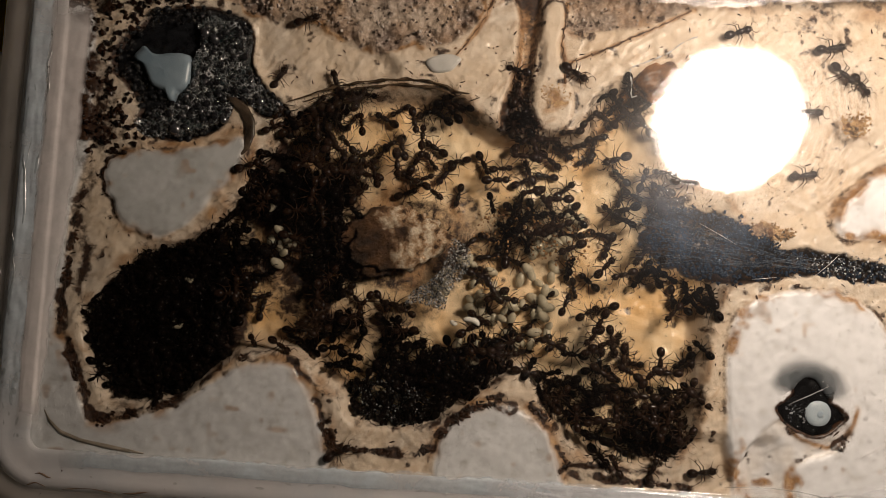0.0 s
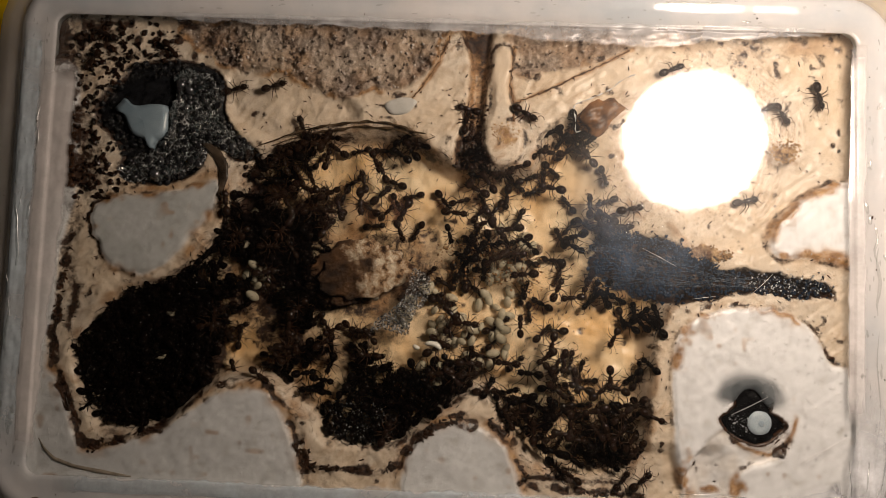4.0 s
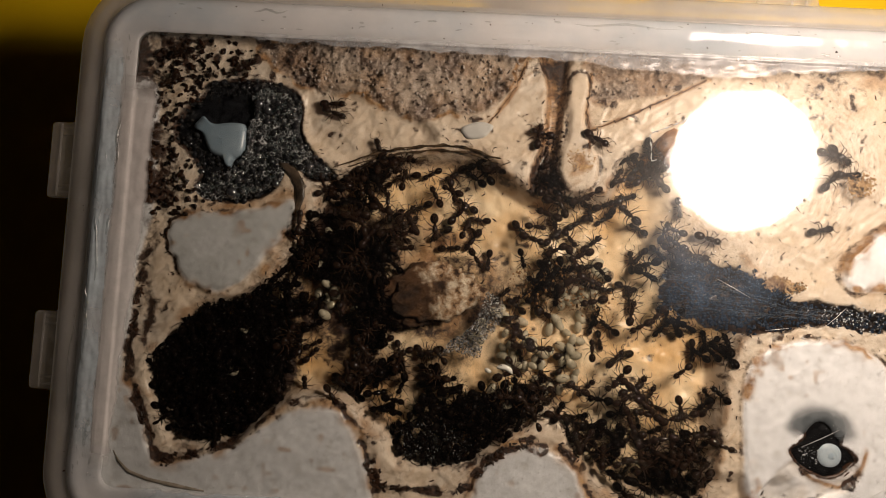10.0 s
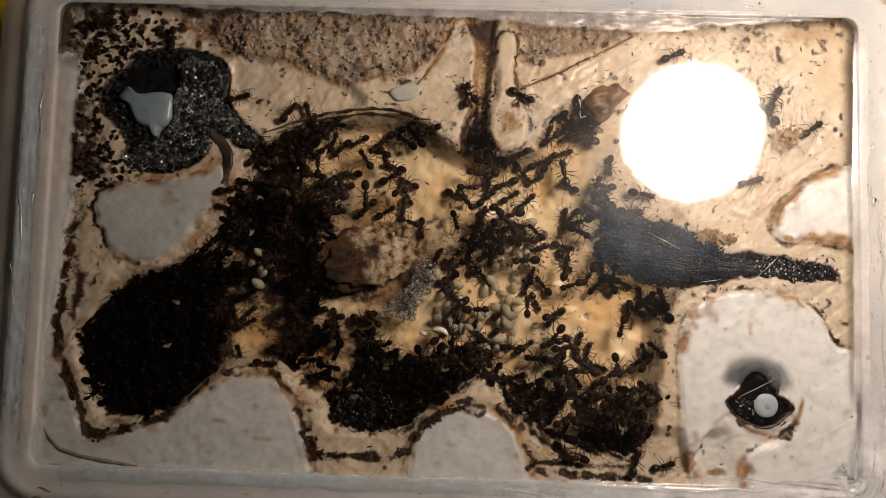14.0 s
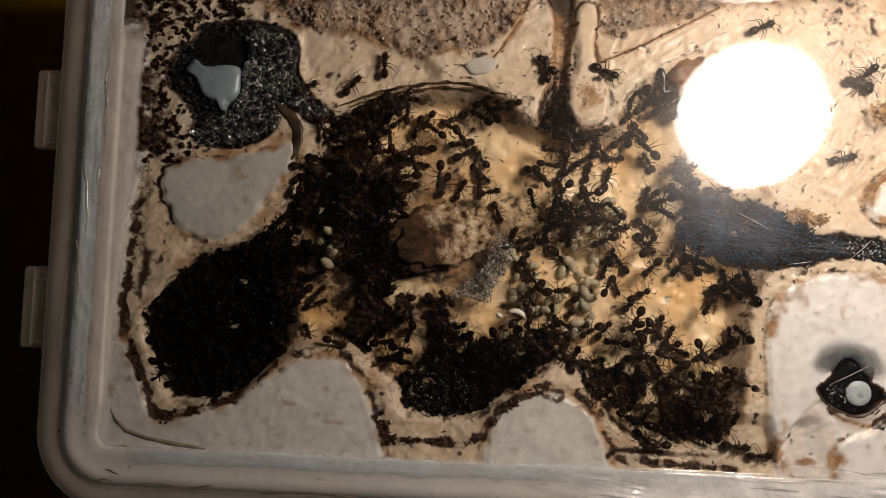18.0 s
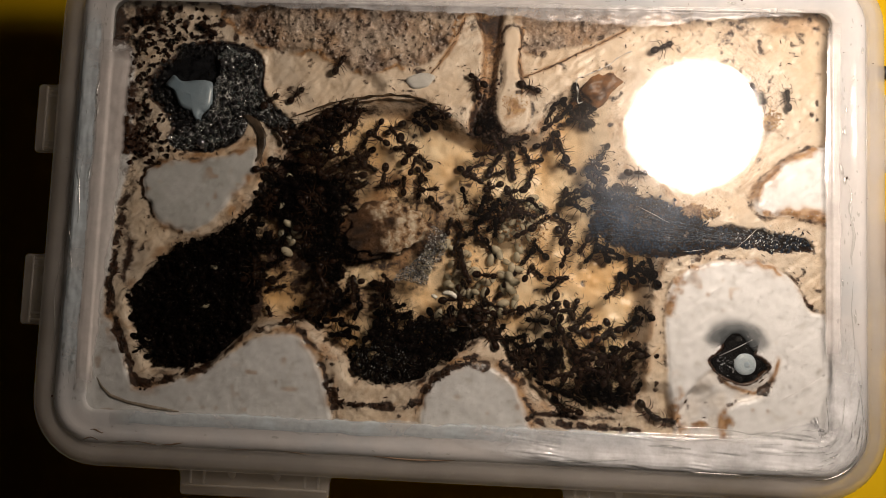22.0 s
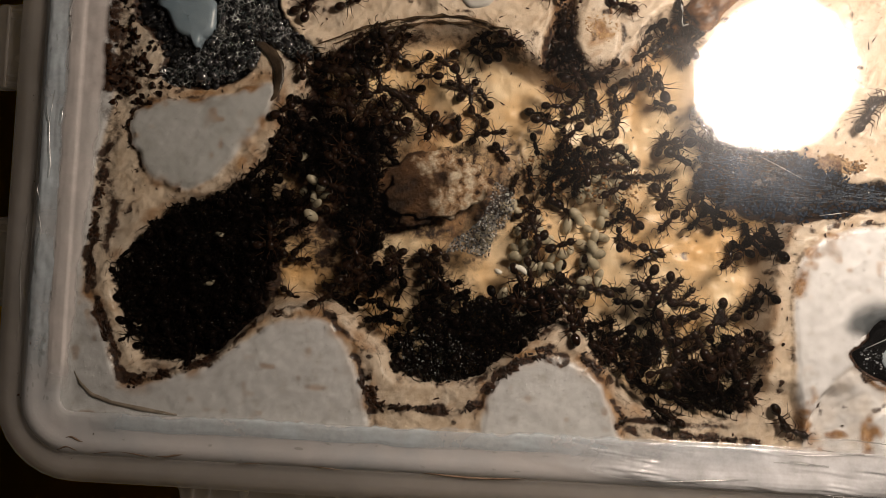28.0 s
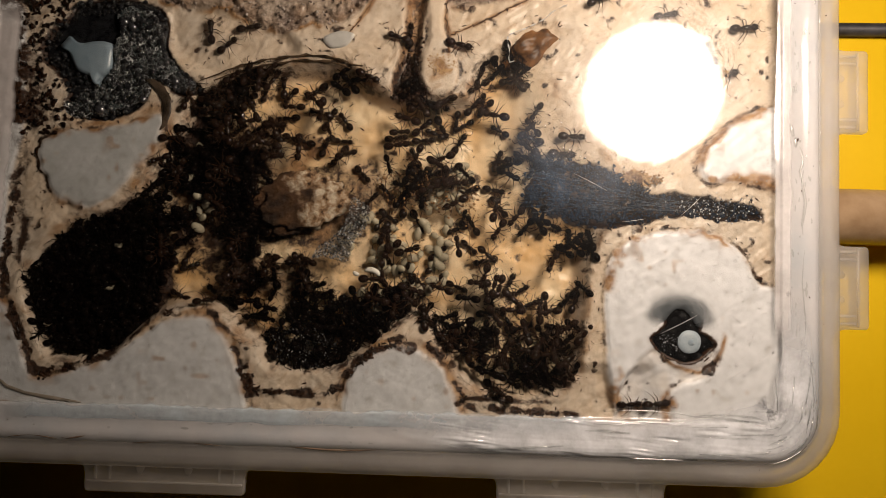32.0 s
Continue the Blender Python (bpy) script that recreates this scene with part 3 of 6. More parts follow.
cut = ease(D["main"], -0.6, 3.4) * (1 - rise) + 0.8 * ease(D["main"], -5.0, 17.0) * rise
height = height * (1 - cut) + floor_z * cut
for key, depth, w in (("channel", -5.2, 1.6), ("slot", -2.8, 1.6), ("foam", -4.5, 2.0), ("hole", -7.0, 1.4)):
    c = ease(D[key], -0.5, w)
    height = np.minimum(height, height * (1 - c) + (depth + 0.3 * rough2) * c)
contact_raw = ease(plate, -0.3, 0.5)
patchy = 0.5 + 0.5 * value_noise(GX, GY, 2.6, 7)
lineA = np.maximum.reduce([np.exp(-((np.maximum(D["pb"], D["pc"]) + 0.9 + 0.6 * rough2) / (0.35 + 0.85 * patchy)) ** 2) * np.clip(0.1 + 1.9 * value_noise(GX, GY, 1.9, 17) + 0.6, 0, 1.1),
                           np.exp(-((np.maximum.reduce([D["pa"], D["pd"], D["pe"]]) + 0.35) / 0.5) ** 2) * np.clip(1.1 * patchy - 0.1, 0, 0.8)])
lineA *= (plate < 0.7) * (1 - ease(GY, 24.0, 28.0)) * np.where(GY < -47.5, 0.4, 1)


seams = np.minimum.reduce([near_line(p) for p in (
    [(-76.1, -7.2), (-76.6, -12.9), (-76.7, -17.4), (-77.5, -22.0), (-76.1, -26.4), (-74.9, -32.0), (-72.2, -38.0), (-70.1, -43.1), (-66.7, -43.6), (-61.1, -42.0), (-55.6, -40.0)],
    [(-27.4, -41.9), (-25.9, -44.8), (-22.2, -45.8), (-16.1, -46.0), (-10.5, -46.4), (-7.8, -45.0), (-5.6, -42.2), (-4.1, -40.0), (-0.2, -37.3), (3.6, -35.9), (7.5, -36.6)],
    [(16.6, -47.4), (20.5, -48.1), (28.2, -48.7), (34.7, -48.9), (40.2, -49.1)], [(67.4, -33.8), (68.1, -36.9), (66.3, -39.6)])])
seamline = np.exp(-(np.maximum(seams + 0.5 * rough2 - 0.25, 0) / (0.35 + 0.5 * patchy)) ** 2) * np.clip(0.95 + 0.9 * value_noise(GX, GY, 1.5, 19), 0, 1.1)
edge = np.exp(-((D["main"] - 0.2) / 0.8) ** 2) * (0.25 + 0.5 * value_noise(GX, GY, 4.0, 8)) * (1 - rise)
westline = np.exp(-((GX + 75.0 - 1.6 * rough1 - 0.8 * rough2 + 0.02 * GY) / 1.3) ** 2) * ease(-GY, -14.0, 0.0) * ease(GY, -26.0, -20.0) * (0.2 + 0.8 * patchy)
corner = ease(-GX - 0.25 * GY, 62.0, 74.0) * ease(GY, 5.0, 9.0) * np.clip(0.95 + 0.7 * rough2 + 0.6 * rough1, 0, 1)
northwest = ease(GY, 33.0, 37.0) * ease(-GX, 44.0, 50.0) * np.clip(0.3 + 0.9 * rough2, 0, 1)
northeast = ease(GY, 36.5, 40.0) * ease(GX, 40.0, 50.0) * np.clip(0.15 + 0.7 * rough2, 0, 0.7)
eastline = np.exp(-((GX - 78.3 + 0.4 * rough1) / 0.5) ** 2) * ease(GY, -12.0, 2.0) * np.clip(0.05 + 0.9 * rough2 + 0.4 * rough3, 0, 0.8)
rust = np.maximum.reduce([np.clip(1.2 - np.hypot((GX - cx) / rx, (GY - cy) / ry) + 0.5 * rough2 + 0.3 * rough3, 0, 0.85) for (cx, cy), rx, ry in (((56.4, 16.2), 1.0, 0.5),)])
southline = np.exp(-((GY + 46.6 + 0.4 * rough1) / 0.6) ** 2) * ease(GX, 16.0, 18.0) * ease(-GX, -38.0, -34.0) * np.clip(0.4 + 1.0 * patchy, 0, 1)
# Shade beside the stone and under the crowded ants, painted on the floor.
floor_shade = 0.75 * np.clip(1.25 - np.hypot((GX - (-26.0, -11.3)[0]) / 6.5, (GY - (-26.0, -11.3)[1]) / 5.0) + 0.3 * rough1, 0, 1) + 0.6 * np.clip(1.2 - np.hypot((GX - (-17.3, -14.9)[0]) / 8.0, (GY - (-17.3, -14.9)[1]) / 2.4) + 0.3 * rough1, 0, 1)
floor_shade = np.maximum(floor_shade, 0.8 * ease(1.25 - np.hypot((GX + 34.0) / 14.0, (GY + 8.0) / 15.0) + 0.25 * rough1, 0.0, 0.45) * ease(D["main"], 1.0, 3.0) * np.clip(0.75 + 0.5 * value_noise(GX, GY, 3.0, 56), 0, 1))
floor_shade = np.maximum(floor_shade, 1.3 * ease(np.maximum(1.2 - np.hypot((GX - (-58.9, -23.6)[0]) / 14.0, (GY - (-58.9, -23.6)[1]) / 13.0), 1.15 - np.hypot((GX - (-39.7, 2.0)[0] + 0.8 * (GY - (-39.7, 2.0)[1])) / 9.0, (GY - (-39.7, 2.0)[1]) / 15.0)), 0.0, 0.3) * ease(D["main"], 0.8, 2.0))
# The dark shadow round the grain patch, painted the same way.
floor_shade = np.maximum(floor_shade, 0.75 * np.clip(1.2 - np.hypot((GX + 26.5) / 11.0, (GY + 23.2) / 4.2) + 0.35 * rough1 + 0.25 * rough2, 0, 1))
floor_shade = np.maximum(floor_shade, 0.7 * np.clip(1.2 - np.hypot((GX + 6.0 - 0.5 * (GY + 12.0)) / 5.5, (GY + 12.0) / 10.0) + 0.35 * rough1 + 0.3 * rough2, 0, 1))
rust = np.maximum(rust, np.clip(0.6 * (1.15 - np.hypot((GX - 9.0) / 11.0, (GY + 4.0) / 4.6)) + 0.4 * rough2 + 0.2 * rough3, 0, 0.42) * ease(D["main"], 1.0, 3.0))
grooves = 0.42 * carved * ease(np.sin(swirl * 5.2 + 3.0), 0.3, 1.0) * np.clip(0.5 + 0.8 * rough2, 0, 1)
stains = 0.2 * ease(-trowel, 0.25, 0.8) * (contact_raw < 0.5) * np.clip(0.6 + 0.8 * rough1, 0, 1) * (1 - ease(D["main"], 0.5, 2.0)) + 0.6 * ease(value_noise(GX, GY, 2.2, 14) + 0.5 * rough3, 0.6, 1.05) * (contact_raw < 0.5)
pegline = 0.75 * np.exp(-((D["peg"] + 0.4) / 0.5) ** 2) * np.clip(0.3 + patchy, 0, 1)
slotbed = 0.3 * ease(D["slot"], -0.5, 1.0) + 0.28 * np.exp(-((GX - 7.2 + 0.6 * rough1) / 1.1) ** 2) * ease(D["slot"], -1.0, 0.5) + 0.7 * np.clip(1.25 - np.hypot((GX - 4.8) / 5.0, (GY - 39.8) / 2.4) + 0.3 * rough1 + 0.25 * rough2, 0, 1)
arch = 0.85 * np.exp(-((D["main"] - 1.4 + 0.5 * rough1) / 0.9) ** 2) * ease(GY, 14.0, 17.0) * ease(-GX, -14.0, -8.0) * np.clip(0.55 + 0.9 * value_noise(GX, GY, 2.5, 54) + 0.3 * rough3, 0, 1)
# Soil stains and the painted floor shade share one mask.
soil = np.clip(np.maximum.reduce([arch, lineA, seamline, edge, westline, corner * (D["pa"] < -1), northwest, northeast, eastline, southline, rust, floor_shade, grooves, stains, pegline, 0.78 * ease(D["slot"], -0.8, 1.0) * (1 - ease(GY, 20.0, 29.0)), slotbed, 1.0 * ease(D["foam"], -1.0, 0.5),
                                  1.0 * ease(D["channel"], -0.8, 0.6), 1.0 * ease(D["hole"], -1.3, -0.4), 0.5 * ease(D["stone"], -2.0, 0.0)]), 0, 1)
contact = np.maximum(ease(plate, -0.3, 0.5), (0.75 + 0.2 * rough2) * ease(D["pf"], -0.4, 0.4) * ease(-GY, 33.0, 35.0))


def band(d, at, width, seed, cell, bias):
    """Broken blots along a line of distance."""
    return np.exp(-((d - at + 0.5 * rough2) / width) ** 2) * np.clip(bias + 1.5 * value_noise(GX, GY, cell, seed) + 0.4 * rough3, 0, 1.3)


ring_d = np.hypot(GX - (63.0, -33.2)[0], GY - (63.0, -33.2)[1])
brood = np.hypot((GX - (-22.2, -6.6)[0]) / 26.0, (GY - (-22.2, -6.6)[1]) / 17.0)
CRACK_PATHS = (
    [(-0.2, 41.2), (-1.2, 38.1), (-2.4, 35.0), (-5.1, 30.9), (-7.5, 27.7)],
    [(13.6, 27.8), (19.5, 30.3), (25.8, 33.6), (30.4, 36.0), (36.7, 39.4)],
    [(13.1, 39.4), (12.6, 34.0), (12.5, 31.0), (13.3, 27.5), (13.3, 23.4)])
cracks = np.minimum.reduce([near_line(path) for path in CRACK_PATHS])
tea = np.maximum.reduce([np.clip(1.15 - np.hypot((GX - cx) / rx, (GY - cy) / ry) + 0.6 * rough2 + 0.5 * rough3, 0, 1.2) for (cx, cy), rx, ry in (((11.7, 20.7), 2.2, 2.0), ((66.9, 19.5), 2.4, 2.2), ((52.5, -1.3), 4.0, 1.5), ((67.0, -1.1), 2.6, 0.9), ((48.2, -16.7), 1.4, 2.4), ((52.0, -13.5), 2.6, 0.8), ((48.7, -45.1), 0.9, 4.0), ((58.2, -46.7), 1.5, 3.2), ((53.5, -47.0), 2.4, 0.6))])
stain = np.maximum.reduce([
    tea,
    1.2 * np.exp(-(np.maximum(cracks + 0.25 * rough2, 0) / 0.45) ** 2), 1.0 * ease(D["slot"], -0.6, 1.0),
    1.1 * (1 - ease(brood, 0.6, 1.1)) * ease(D["main"], 1.0, 3.0) * np.clip(0.55 + 1.2 * value_noise(GX, GY, 4.5, 53) + 0.3 * rough2, 0, 1),
    1.2 * band(D["pd"], 0.9, 1.3, 41, 4.0, 0.45), 1.1 * band(D["pe"], 0.7, 0.9, 42, 4.5, 0.15), 0.8 * band(np.maximum(D["pb"], D["pc"]), -0.6, 1.3, 43, 3.0, 0.6),
    0.8 * band(D["pa"], 0.0, 0.9, 44, 3.0, 0.3), 1.2 * np.exp(-((D["pa"] + 1.3 + 0.4 * rough1) / 1.3) ** 2) * ease(GX + 0.6 * GY, -63.0, -56.0) * np.clip(0.6 + 0.6 * value_noise(GX, GY, 2.2, 55), 0, 1), band(D["ga"], 0.0, 0.7, 45, 3.0, 0.7), 0.6 * band(D["gb"], 0.2, 0.8, 46, 3.0, 0.5),
    1.1 * np.exp(-((ring_d - 6.4 + 0.4 * rough2) / 0.45) ** 2) * ease(GX, 55.5, 58.0) * ease(-GY, 31.0, 33.5), 0.6 * band(D["main"], 0.0, 0.9, 47, 3.5, 0.5),
    0.45 * ease(trowel, 0.15, 0.75) * (contact_raw < 0.5) * np.clip(0.35 + 1.2 * value_noise(GX, GY, 6.0, 48), 0, 1) * (1 - ease(D["main"], 0.5, 2.0)),
    0.55 * contact_raw * ease(value_noise(GX, GY, 1.6, 49) + 0.35 * rough1, 0.6, 1.1), 0.35 * carved * ease(np.sin(swirl * 5.2 + 2.2), 0.0, 0.9),
    0.7 * ease(GY, 38.0, 40.5) * ease(GX, 36.0, 44.0) * np.clip(0.6 + rough1, 0, 1), 0.6 * gritm * np.clip(0.4 + value_noise(GX, GY, 3.0, 50), 0, 1),
    0.8 * np.clip(1.3 - np.hypot((GX + 26.0) / 13.0, (GY + 23.5) / 5.5) + 0.25 * rough1, 0, 1),
    0.4 * ease(D["main"], 0.8, 1.6) * (1 - ease(D["main"], 2.4, 4.0)) * np.clip(0.5 + value_noise(GX, GY, 2.0, 51), 0, 1)])
deep = ease(D["main"], 0.5, 4.5) * (1 - rise) + ease(D["main"], -3.0, 14.0) * rise


def floor_at(x, y):
    """Height of the plaster in metres under a place in metres."""
    i = min(max(int(round((x / MM - gx[0]) / STEP)), 0), len(gx) - 1)
    j = min(max(int(round((y / MM - gy[0]) / STEP)), 0), len(gy) - 1)
    return Z0 + height[i, j] * MM


def relief_mesh(name, mat):
    nx, ny = GX.shape
    co = np.stack([GX * MM, GY * MM, Z0 + height * MM], -1).reshape(-1, 3)
    idx = np.arange(nx * ny).reshape(nx, ny)
    quads = np.stack([idx[:-1, :-1], idx[1:, :-1], idx[1:, 1:], idx[:-1, 1:]], -1).reshape(-1, 4)
    me = bpy.data.meshes.new(name)
    me.vertices.add(len(co)), me.loops.add(quads.size), me.polygons.add(len(quads))
    me.vertices.foreach_set("co", co.ravel())
    me.loops.foreach_set("vertex_index", quads.ravel())
    me.polygons.foreach_set("loop_start", np.arange(0, quads.size, 4))
    me.polygons.foreach_set("use_smooth", np.ones(len(quads), bool))
    me.update()
    layer = me.attributes.new("mask", "FLOAT_COLOR", "POINT")
    layer.data.foreach_set("color", np.stack([contact, soil, deep, gritm], -1).reshape(-1, 4).astype(np.float32).ravel())
    # Strongest painted dimming on plate PA, weaker on PB, PC and PL.
    layer = me.attributes.new("far_dim", "FLOAT", "POINT")
    layer.data.foreach_set("value", np.maximum(ease(D["pa"], -0.3, 0.5) * (0.9 + 0.15 * rough1), 0.4 * ease(np.maximum.reduce([D["pb"], D["pc"], D["pl"]]), -0.3, 0.5)).astype(np.float32).ravel())
    layer = me.attributes.new("stain", "FLOAT", "POINT")
    layer.data.foreach_set("value", np.clip(stain, 0, 1).astype(np.float32).ravel())
    me.materials.append(mat)
    return me


nest = thing("plaster_nest", "cream plaster ant nest with carved soil-stained chambers", "ant nest")
part("carved_plaster", relief_mesh("carved_plaster", M_PLASTER), None, nest)
part("plaster_block", box_bm(CX - HX, CX + HX, CY - HY, CY + HY, Z0 - 0.038, Z0 - 0.0085, 0.001), M_PLASTER, nest)

# ---- small materials ----
def island_material(name, stops, rough):
    """Each loose piece takes its own tone."""
    m, nodes, links, bsdf = material(name)
    geo = nodes.new("ShaderNodeNewGeometry")
    links.new(ramp(nodes, links, geo.outputs["Random Per Island"], stops), bsdf.inputs["Base Color"])
    bsdf.inputs["Roughness"].default_value = rough
    return m



M_BLUE = simple("pale_blue_silicone", (0.20, 0.27, 0.33), (0.30, 0.37, 0.43), 160, 0.3, bump_mm=0.1)
M_CAP = simple("white_blue_silicone", (0.33, 0.40, 0.46), (0.47, 0.53, 0.58), 300, 0.4, bump_mm=0.1)
M_BUBBLE = island_material("wet_dark_bubble", ((0.0, (0.03, 0.03, 0.034)), (0.6, (0.20, 0.205, 0.22)), (1.0, (0.70, 0.71, 0.73))), 0.1)
M_TAR = simple("black_wet_soil", (0.004, 0.004, 0.005), (0.018, 0.019, 0.022), 700, 0.2, bump_mm=0.3, spec=0.35)
M_SALT = simple("white_salt_grains", (0.45, 0.42, 0.38), (0.80, 0.78, 0.74), 900, 0.35)
M_PUPA = simple("pale_pupa_skin", (0.42, 0.37, 0.26), (0.68, 0.61, 0.46), 260, 0.2)
M_PUPA.node_tree.nodes["Principled BSDF"].inputs["Alpha"].default_value = 0.72
M_AMBER = simple("amber_resin", (0.035, 0.014, 0.005), (0.26, 0.12, 0.042), 260, 0.34, spec=0.2)
M_RUST = simple("rust_brown_crust", (0.11, 0.045, 0.015), (0.42, 0.23, 0.09), 900, 0.8, bump_mm=0.5)
M_OCHRE = simple("ochre_crust", (0.16, 0.075, 0.025), (0.56, 0.37, 0.19), 520, 0.8, bump_mm=0.5)
M_WETSOIL = simple("wet_brown_soil", (0.004, 0.0022, 0.0015), (0.030, 0.012, 0.006), 450, 0.25, bump_mm=0.2)
M_SOIL = simple("soil_crumbs", (0.006, 0.003, 0.002), (0.050, 0.019, 0.008), 500, 0.5, spec=0.35)
M_TUBE = simple("brown_hose", (0.30, 0.20, 0.11), (0.42, 0.30, 0.18), 130, 0.3, bump_mm=0.2)
M_SEAL = glass_material("clear_sealant", (0.93, 0.94, 0.93), 0.10, 0.25, 0.4)
M_DROP = glass_material("clear_droplet", (0.98, 0.98, 0.98), 0.03, 0.05, 0.05)
M_GRIT = island_material("grey_grit", ((0.0, (0.06, 0.035, 0.025)), (0.5, (0.26, 0.20, 0.16)), (1.0, (0.52, 0.45, 0.40))), 0.8)
# Clear beads get a pale body that stands in for their highlights.
M_BEAD = simple("pale_highlight_bead", (0.70, 0.70, 0.70), (0.90, 0.90, 0.89), 400, 0.08, spec=0.7)
# Black channel soil; the bluish haze above it is put into its colour.
M_MURK = simple("haze_blue_soil", (0.006, 0.012, 0.024), (0.018, 0.034, 0.062), 500, 0.3, bump_mm=0.3, spec=0.2)
M_BULB = simple("bulb_socket_white", (0.7, 0.7, 0.68), (0.75, 0.75, 0.73), 60, 0.4)


def ball_bm(sx, sy, sz, seg=10, rings=7, at=(0, 0, 0)):
    bm = bmesh.new()
    bmesh.ops.create_uvsphere(bm, u_segments=seg, v_segments=rings, radius=1)
    for v in bm.verts:
        v.co = Vector((v.co.x * sx + at[0], v.co.y * sy + at[1], v.co.z * sz + at[2]))
    return bm


def merged(meshes):
    """One mesh from (mesh, matrix) pairs, by their raw points and faces."""
    verts, faces, n = [], [], 0
    for me, m in meshes:
        co = np.empty(len(me.vertices) * 3)
        me.vertices.foreach_get("co", co)
        a = np.array(m)
        verts.append(co.reshape(-1, 3) @ a[:3, :3].T + a[:3, 3])
        faces += [tuple(i + n for i in p.vertices) for p in me.polygons]
        n += len(me.vertices)
    out = bpy.data.meshes.new("joined")
    out.from_pydata(np.concatenate(verts).tolist(), [], faces)
    out.polygons.foreach_set("use_smooth", [True] * len(out.polygons))
    return out


def stuff(name, mesh, mat, label, category):
    mesh.materials.clear()
    mesh.materials.append(mat)
    ob = new(name, mesh)
    return tagged(ob, label, category, kind="stuff")


def scatter(poly, count, gap, rng, avoid=()):
    """Random places in millimetres inside an outline, at least gap apart where that can be had."""
    loop = np.array(poly)
    lo, hi = loop.min(0), loop.max(0)
    cand = rng.uniform(lo, hi, (count * 40 + 200, 2))
    ok = inside_distance(poly, cand[:, 0], cand[:, 1]) > 0.2
    for a in avoid:
        ok &= inside_distance(a, cand[:, 0], cand[:, 1]) < -0.3
    out = []
    for p in cand[ok]:
        if all((p[0] - q[0]) ** 2 + (p[1] - q[1]) ** 2 > gap * gap for q in out):
            out.append(p)
            if len(out) >= count:
                break
    return out


lump = ball_bm(1, 1, 1, 8, 6)
for v in lump.verts:
    v.co *= 1.0 + 0.7 * noise.noise(v.co * 1.9 + Vector((3.1, 0.4, 7.7)))
ICO = mesh_of("grain", lump, M_SALT)
DOME = mesh_of("dome", ball_bm(1, 1, 1, 8, 6), M_SALT)


def huddle(poly, count, gap, rng, cell=7.0, seed=71):
    """Places inside an outline that draw together in clumps and leave bare patches between."""
    pool = np.array(scatter(poly, int(count * 1.9), gap, rng))
    pull = value_noise(pool[:, 0], pool[:, 1], cell, seed) + 0.5 * value_noise(pool[:, 0], pool[:, 1], 0.5 * cell, seed + 1) + 0.45 * rng.normal(size=len(pool))
    return pool[np.argsort(-pull)[:count]]


def grains(poly, count, r0, r1, rng, z=None, flat=0.7, gap=0.0, base=ICO, avoid=(), stray=0.0):
    rows = []
    for x, y in scatter(poly, count, gap, rng, avoid):
        r = rng.uniform(r0, r1) * MM
        x, y = x + stray * rng.normal(), y + stray * rng.normal()
        zz = floor_at(x * MM, y * MM) + 0.4 * r if z is None else Z0 + z * MM
        m = pose(x * MM, y * MM, zz, rng.uniform(-40, 40), rng.uniform(-40, 40), rng.uniform(0, 360))
        rows.append((base, m @ Matrix.Diagonal((r, r * rng.uniform(0.6, 1), r * flat, 1))))
    return merged(rows)


# ---- foam chamber ----
def sheet_mesh(poly, z, amp, grow=0.0):
    """A thin uneven sheet over an outline, on the plaster's grid."""
    ok = inside_distance(poly, GX, GY) + 1.3 * rough1 + 0.8 * rough2 > -0.2 - grow
    zz = Z0 + (z + amp * rough3 + amp * rough2) * MM
    num = np.cumsum(ok.ravel()).reshape(ok.shape) - 1
    full = ok[:-1, :-1] & ok[1:, :-1] & ok[1:, 1:] & ok[:-1, 1:]
    i, j = np.nonzero(full)
    me = bpy.data.meshes.new("sheet")
    me.from_pydata(np.stack([GX[ok] * MM, GY[ok] * MM, zz[ok]], -1).tolist(), [], np.stack([num[i, j], num[i + 1, j], num[i + 1, j + 1], num[i, j + 1]], -1).tolist())
    me.polygons.foreach_set("use_smooth", [True] * len(me.polygons))
    return me


def froth_material():
    """Grey froth: dark wet cells with pale walls between them."""
    m, nodes, links, bsdf = material("grey_froth")
    tc, vo = nodes.new("ShaderNodeTexCoord"), nodes.new("ShaderNodeTexVoronoi")
    vo.feature = "DISTANCE_TO_EDGE"
    vo.inputs["Scale"].default_value = 1350
    links.new(tc.outputs["Object"], vo.inputs["Vector"])
    walls = ramp(nodes, links, vo.outputs["Distance"], [(0.0, (0.72, 0.73, 0.75)), (0.08, (0.26, 0.265, 0.275)), (0.22, (0.010, 0.010, 0.012))])
    col = mix_color(nodes, links, ramp(nodes, links, noise_node(nodes, links, 260, 4), [(0.42, (0.15, 0.15, 0.15)), (0.58, (1, 1, 1))]), (0.008, 0.02, 0.022), walls)
    links.new(col, bsdf.inputs["Base Color"])
    bsdf.inputs["Roughness"].default_value = 0.15
    bump(nodes, links, bsdf, vo.outputs["Distance"], 1.0, 0.6 * MM)
    return m


def bubbles(poly, count, z):
    """Round bubbles of many sizes, few large and many small."""
    rows, taken = [], []
    for x, y in scatter(poly, count, 0.0, rng):
        r = min(0.10 * math.exp(abs(rng.normal()) * 0.95), 1.25)
        if all((x - u) ** 2 + (y - w) ** 2 > (0.8 * (r + q)) ** 2 for u, w, q in taken):
            taken.append((x, y, r))
            rows.append((DOME, pose(x * MM, y * MM, Z0 + z * MM) @ Matrix.Diagonal((r * MM, r * MM, 0.8 * r * MM, 1))))
    return merged(rows)


